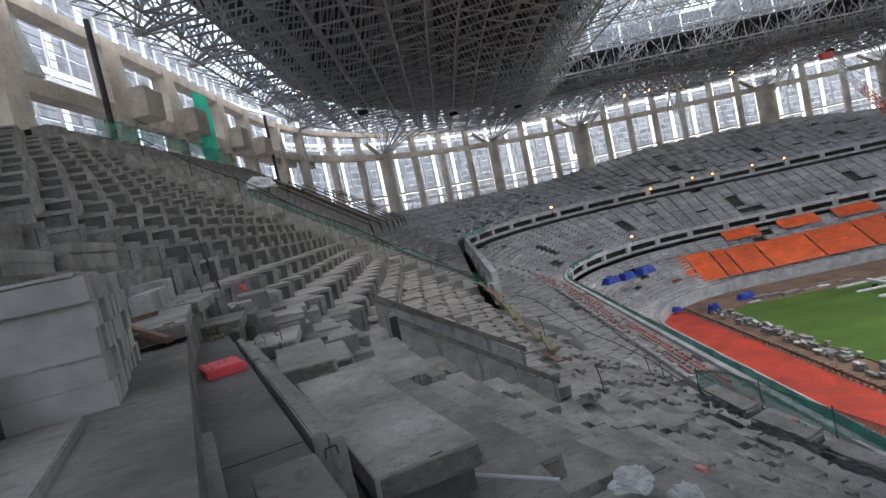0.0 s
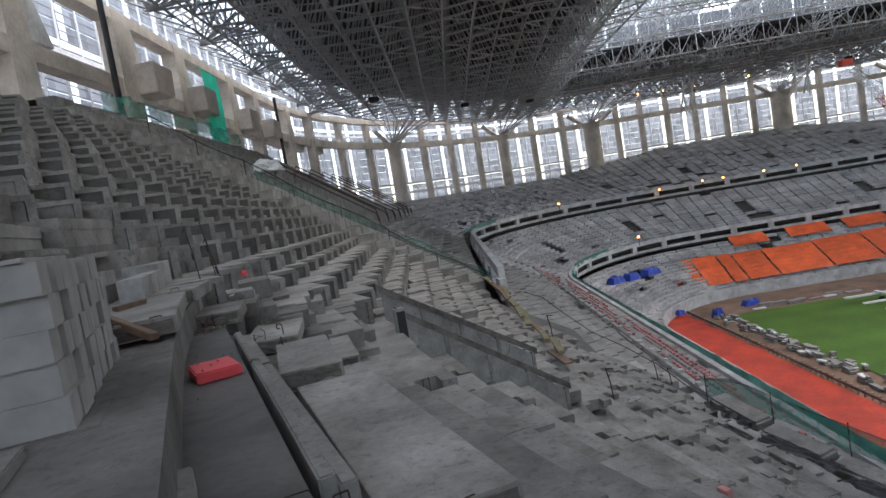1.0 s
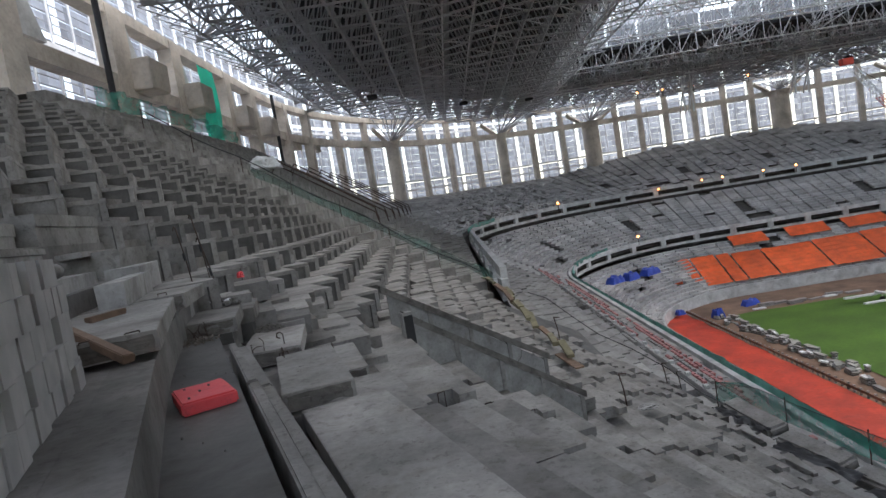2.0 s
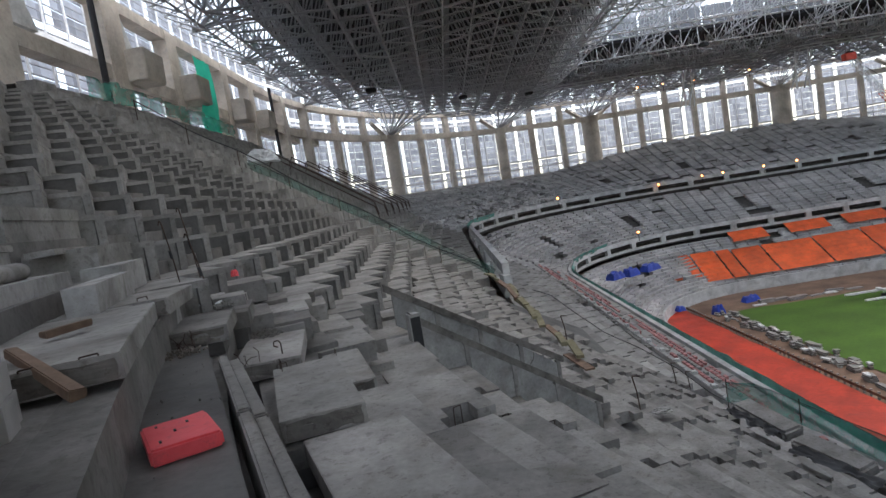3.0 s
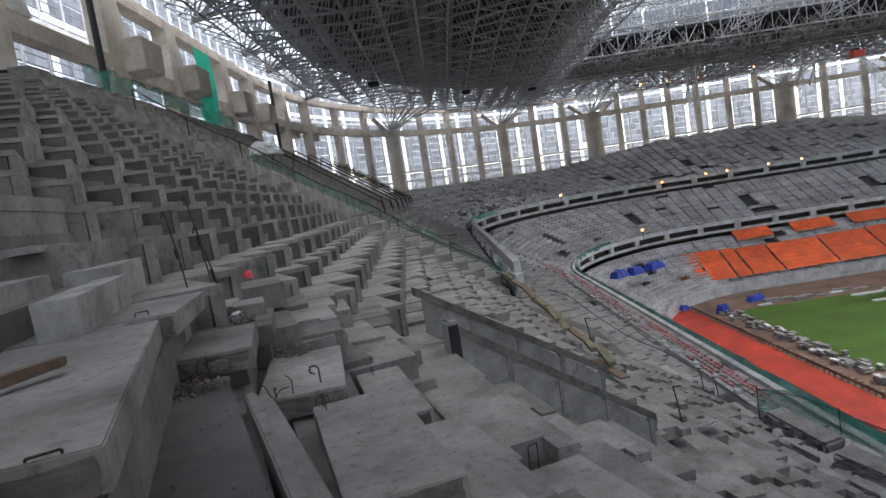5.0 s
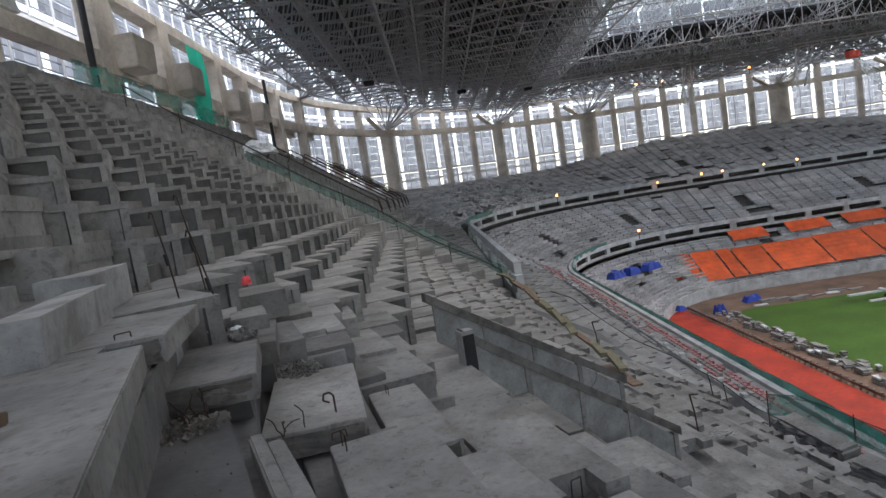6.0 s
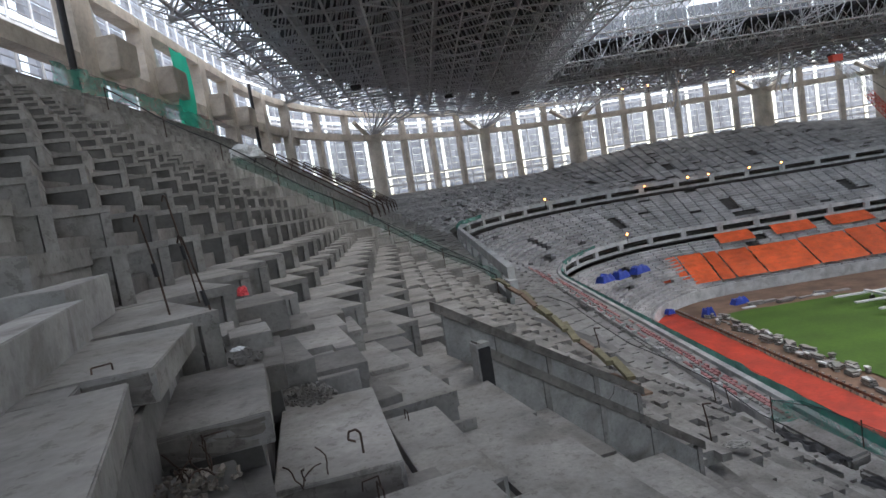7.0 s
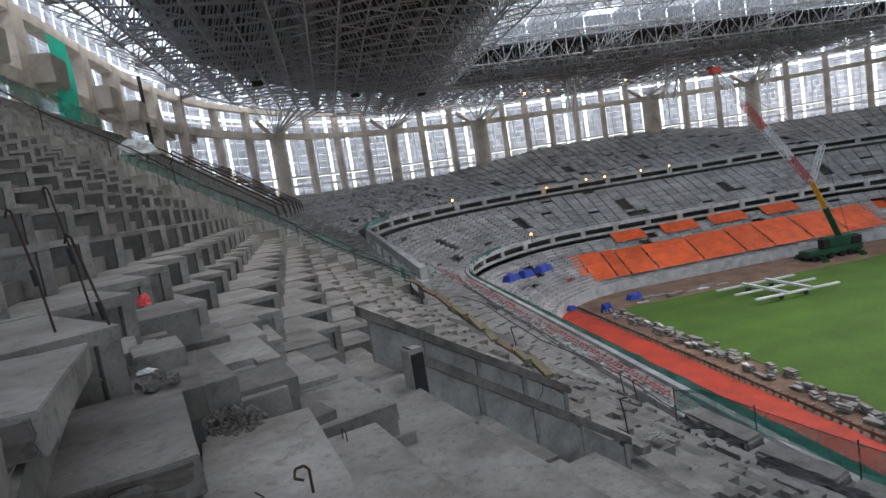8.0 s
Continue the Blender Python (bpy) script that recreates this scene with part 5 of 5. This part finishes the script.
for i in range(74):
    if pm is None:
        bm = bmesh.new()
        block(bm, (-0.09, -0.12, -0.05), (0.09, 0.12, 0.75), None, 0.01)
        pm = part("post", bm, PANEL, fence)
        ob = pm
    else:
        ob = new("post", pm.data)
        ob.parent = fence
    ob.matrix_basis = Matrix.Translation((39.25 + 0.05 * math.sin(i), 32 + i * 1.05, 0))
bm = bmesh.new()
block(bm, (39.1, 32, 0.3), (39.2, 109, 0.62), None, 0.02)
part("rail", bm, DIRT, fence)


def panel_stack(place, turn, count, L, W, n):
    root = base("panel_stack", "stack of bare aluminium floor panels beside the grass", "panel stack", group="panel stacks")
    root.matrix_basis = Matrix.Translation(place) @ Matrix.Rotation(radians(turn), 4, "Z")
    for i in range(count):
        bm = bmesh.new()
        block(bm, (-W / 2 + rs.uniform(-0.1, 0.1), -L / 2 + rs.uniform(-0.25, 0.25), i * 0.21), (W / 2 + rs.uniform(-0.1, 0.1), L / 2 + rs.uniform(-0.25, 0.25), i * 0.21 + 0.17), None, 0.02)
        part("panel", bm, PANEL if (i + n) % 6 else WHITE, root)


for n in range(96):
    y = 47 + n * 0.585 + rs.uniform(-0.5, 0.5)
    if 66.5 < y < 69 or 60 < y < 61:
        continue
    panel_stack((42.6 + rs.uniform(-1.4, 1.5), y, -0.04), rs.uniform(-25, 25), rs.choice((1, 2, 3, 4)), rs.uniform(0.8, 1.8), rs.uniform(0.4, 0.7), n)
for n in range(9):
    panel_stack((50 + n * 2.1 + rs.uniform(-0.5, 0.5), 105.5 + rs.uniform(-1, 1), -0.04), 90 + rs.uniform(-15, 15), rs.choice((1, 2, 3)), rs.uniform(1.6, 3), rs.uniform(0.8, 1.2), n)

rig = base("grass_lighting_rig", "white wheeled lighting rig standing on the grass", "lighting rig")
for y in (98.2, 93.5, 88.6):
    bm = bmesh.new()
    block(bm, (60.6, y - 0.28, 0.95), (76.0, y + 0.28, 1.2), None, 0.02)
    arm = part("arm", bm, WHITE, rig)
    for x in (62, 65, 68, 71, 74):
        bm = bmesh.new()
        block(bm, (x - 0.3, y - 0.2, 0.8), (x + 0.3, y + 0.2, 0.95))
        part("lamp_box", bm, PANEL, arm)
for x in (66, 70.5):
    bm = bmesh.new()
    block(bm, (x - 0.25, 88.2, 1.15), (x + 0.25, 98.6, 1.5), None, 0.02)
    part("cross_beam", bm, WHITE, rig)
    for y in (89.5, 97.2):
        bm = bmesh.new()
        rod(bm, (x, y - 0.15, 0.42), (x, y + 0.15, 0.42), 0.38, 12)
        part("wheel", bm, BLACK, rig)
        bm = bmesh.new()
        rod(bm, (x, y, 0.4), (x, y, 1.2), 0.09, 6)
        part("leg", bm, WHITE, rig)

# mobile crane behind the grass
crane = base("mobile_crane", "dark green mobile crane with a raised yellow boom", "crane")
bm = chamfered((88.6, 108.6, 0.75), (101.5, 111.4, 2.0), None, 0.15, 0.02)
part("chassis", bm, GREEN_PAINT, crane)
bm = chamfered((93.5, 108.7, 2.05), (100.5, 111.3, 4.0), None, 0.2, 0.05)
house = part("upper_works", bm, GREEN_PAINT, crane)
bm = chamfered((98.6, 108.5, 2.1), (101.2, 111.5, 3.6), None, 0.15, 0.05)
part("counterweight", bm, BLACK, house)
bm = chamfered((92.0, 108.6, 2.0), (93.6, 110.0, 3.9), None, 0.15, 0.03)
part("cab", bm, BLACK, crane)
for x in (89.6, 91.2, 93.4, 96.2, 98.0, 99.8):
    for y in (108.5, 111.5):
        bm = bmesh.new()
        rod(bm, (x, y - 0.3, 0.56), (x, y + 0.3, 0.56), 0.6, 14)
        wh = part("wheel", bm, BLACK, crane)
for x in (90.3, 99.0):
    bm = bmesh.new()
    block(bm, (x - 0.25, 106.2, 0.5), (x + 0.25, 113.8, 0.85))
    block(bm, (x - 0.5, 106.0, -0.04), (x + 0.5, 106.8, 0.5))
    block(bm, (x - 0.5, 113.2, -0.04), (x + 0.5, 114.0, 0.5))
    part("outrigger", bm, GREEN_PAINT, crane)
bm = bmesh.new()
rod(bm, (97.5, 110, 3.2), (94.6, 110, 10.0), 0.75, 4)
part("boom_base", bm, GREEN_PAINT, crane, "dark green lower boom")
bm = bmesh.new()
rod(bm, (94.6, 110, 10.0), (92.0, 110, 15.6), 0.62, 4)
part("boom_top", bm, YELLOW_PAINT, crane, "yellow upper boom")
jib_a, jib_b = Vector((91.6, 110, 15.8)), Vector((73.2, 110, 39.7))


def lattice(a, b, w, bays, r, mat, name, parent_ob, label):
    g = Rods()
    d = (b - a).normalized()
    s, t = d.cross(Vector((0, 1, 0))).normalized() * w / 2, Vector((0, w / 2, 0))
    cor = (s + t, s - t, -s - t, -s + t)
    for i in range(bays):
        p, q = a.lerp(b, i / bays), a.lerp(b, (i + 1) / bays)
        for c in range(4):
            g.add(p + cor[c], q + cor[c], r)
            g.add(p + cor[c], q + cor[(c + 1) % 4], r * 0.7)
            g.add(p + cor[c], p + cor[(c + 1) % 4], r * 0.7)
    ob = g.make(name, mat, parent_ob)
    ob["label"] = label


lattice(jib_a, jib_a.lerp(jib_b, 0.22), 0.95, 6, 0.08, TRACK, "jib_section", crane, "red lattice jib section")
lattice(jib_a.lerp(jib_b, 0.22), jib_a.lerp(jib_b, 0.5), 1.15, 9, 0.09, WHITE_STEEL, "jib_section", crane, "white lattice jib section")
lattice(jib_a.lerp(jib_b, 0.5), jib_a.lerp(jib_b, 0.72), 1.0, 7, 0.08, TRACK, "jib_section", crane, "red lattice jib section")
lattice(jib_a.lerp(jib_b, 0.72), jib_b, 0.8, 9, 0.06, WHITE_STEEL, "jib_section", crane, "white lattice jib section")
lattice(Vector((92, 110, 15.5)), Vector((95.2, 110, 22.5)), 0.8, 6, 0.1, WHITE_STEEL, "mast", crane, "white lattice mast")
bm = bmesh.new()
wire(bm, [(95.2, 110, 22.5), (73.2, 110, 39.7)], 0.05, 4)
wire(bm, [(95.2, 110, 22.5), (99.5, 110, 4)], 0.05, 4)
part("stay_rope", bm, BLACK, crane)
bm = chamfered((72.2, 109.4, 39.2), (74.2, 110.6, 40.4), None, 0.1, 0.05)
part("jib_head", bm, TRACK, crane)

# ---- lamps, loudspeakers, clutter on the far stands ----
for az, d, z in ((11.64, 118, 23.2), (20.6, 146, 21.9), (24.27, 147, 22.4), (25.95, 147, 22.4), (29.13, 148, 22.5), (31.54, 149, 22.6),
                 (19.8, 160, 46.3), (21.95, 160, 45.9), (24.48, 162, 45.6), (28.77, 162, 45.1), (41.5, 165, 4.0), (18.6, 112, 15.0)):
    p = Vector((-2.3 + d * math.sin(radians(az)), 6 + d * math.cos(radians(az)), z))
    fl = base("work_lamp", "small glowing work lamp on a stand", "lamp", group="work lamps")
    bm = bmesh.new()
    bmesh.ops.create_icosphere(bm, subdivisions=2, radius=0.22, matrix=Matrix.Translation(p) @ Matrix.Diagonal((1, 0.6, 1, 1)))
    part("bulb", bm, LAMP, fl)
    bm = bmesh.new()
    rod(bm, p - Vector((0, 0, 1.6)), p - Vector((0, 0, 0.25)), 0.06, 5)
    part("stand", bm, RUST, fl)
for x, y, z in ((52, 118, 47.3), (-9, 96, 44.8), (6, 118, 45.0), (20, 128, 45.2), (101, 150, 45.5)):
    sp = base("roof_loudspeaker", "black loudspeaker cluster hanging under the roof", "loudspeaker", group="roof loudspeakers")
    bm = chamfered((x - 0.8, y - 0.5, z - 0.35), (x + 0.8, y + 0.5, z + 0.35), None, 0.12, 0.08)
    part("cabinet", bm, BLACK, sp)
    bm = bmesh.new()
    wire(bm, [(x, y, z + 0.3), (x, y, z + 3.2)], 0.04, 4)
    part("hanger", bm, BLACK, sp)

edge = base("edge_kerb", "low grey kerb with pale spacer blocks along the tier", "kerb")
kerb = stations(43.8, 8, 22, 2.4)
blocks = None
for f0, f1 in zip(kerb, kerb[1:]):
    a, b = at_index(bowl(43.8), f0), at_index(bowl(43.8), f1)
    if a.y < 27:
        continue
    d = (b - a).normalized()
    m = Matrix(((d.x, -d.y, 0, a.x), (d.y, d.x, 0, a.y), (0, 0, 1, 14.75), (0, 0, 0, 1)))
    bm = chamfered((0, -0.12, 0), ((b - a).length - 0.05, 0.12, 0.6), m, 0.02, 0.01)
    part("kerb_stone", bm, CONC_FAR, edge)
    bm = chamfered((0.9, -0.14, 0.6), (1.25, 0.14, 0.8), m, 0.02, 0.02)
    part("spacer_block", bm, FASCIA, edge, "pale spacer block")
for n, (x, y, z, L, turn) in enumerate(((9.5, 25.6, 17.15, 2.9, -82), (9.9, 22.5, 16.95, 2.6, -74), (10.7, 19.8, 16.75, 2.8, -72), (11.6, 16.9, 16.6, 2.8, -70))):
    bm = chamfered((0, -0.42, -0.3), (L, 0.42, 0.12), None, 0.1, 0.03, cuts=2, wear=0.02)
    ob = tagged(part("kerb_piece", bm, CONC_LIGHT), "long pale rounded kerb piece beside the net", "kerb", group="kerb pieces")
    ob.matrix_basis = Matrix.Translation((x, y, z)) @ Euler((0.12, 0.03, radians(turn))).to_matrix().to_4x4()
# ragged black sheets added as the dark of the voids along the kerb
for n, (x, y, z, L, turn) in enumerate(((8.9, 25.4, 17.0, 2.8, -80), (9.3, 21.8, 16.9, 3.0, -72), (10.2, 18.6, 16.75, 2.6, -70))):
    bm = bmesh.new()
    bmesh.ops.create_grid(bm, x_segments=24, y_segments=8, size=0.5)
    for v in bm.verts:
        q = v.co.copy()
        v.co = Vector(((q.x + 0.5) * L, q.y * (0.5 + 0.4 * noise.noise((q.x * 6, n, 0))), 0.1 + 0.16 * noise.noise((q.x * 7, q.y * 5, n))))
    ob = tagged(part("black_sheet", bm, BLACK, smooth=True), "ragged black sheet put for the dark gaps behind the kerb", "sheet", group="black sheets")
    ob.matrix_basis = Matrix.Translation((x, y, z)) @ Matrix.Rotation(radians(turn), 4, "Z")
crumple("white_sheet", "crumpled white sheet on the lower steps", "sheet", Vector((4.35, 18.9, 20.15)), (0.4, 0.25, 0.12), PLASTER, 12)
for x, y, z, h in ((3.77, 18.9, 20.1, 1.15), (7.6, 27.0, 17.8, 0.9), (8.3, 27.4, 17.3, 0.8), (3.1, 25.2, 20.7, 1.1)):
    pole = base("steel_pole", "thin rusty bar standing on the lower steps", "pole", group="steel poles")
    bm = bmesh.new()
    wire(bm, [(x, y, z), (x - 0.03, y + 0.05, z + h * 0.6), (x - 0.12, y, z + h)], 0.02, 5)
    part("shaft", bm, RUST, pole)
    bm = bmesh.new()
    wire(bm, [(x - 0.12, y, z + h), (x + 0.12, y + 0.1, z + h - 0.06)], 0.02, 5)
    part("hook", bm, RUST, pole)


# loose panels lying askew on the upper rows of the far corner
rs = random.Random(77)
bm = bmesh.new()
for i in range(420):
    f = rs.choice((rs.uniform(25, 46), rs.uniform(36, 44), rs.uniform(46, 84)))
    k = rs.randint(1, 24) if f < 46 else rs.randint(1, 20)
    p = at_index(bowl(53.9 + k * TREAD + 0.4), f)
    a, b, c = rs.uniform(0.3, 0.8), rs.uniform(0.2, 0.45), rs.uniform(0.05, 0.14)
    turn = Euler((rs.uniform(-0.9, 0.9), rs.uniform(-0.9, 0.9), rs.uniform(0, 3.1))).to_matrix().to_4x4()
    block(bm, (-a, -b, -c), (a, b, c), Matrix.Translation((p.x, p.y, 21.95 + k * row_rise(f) + 0.22)) @ turn, 0.03)
tagged(part("loose_panels", bm, CONC_FAR), "loose concrete panels strewn over the upper rows", "panels", kind="stuff")
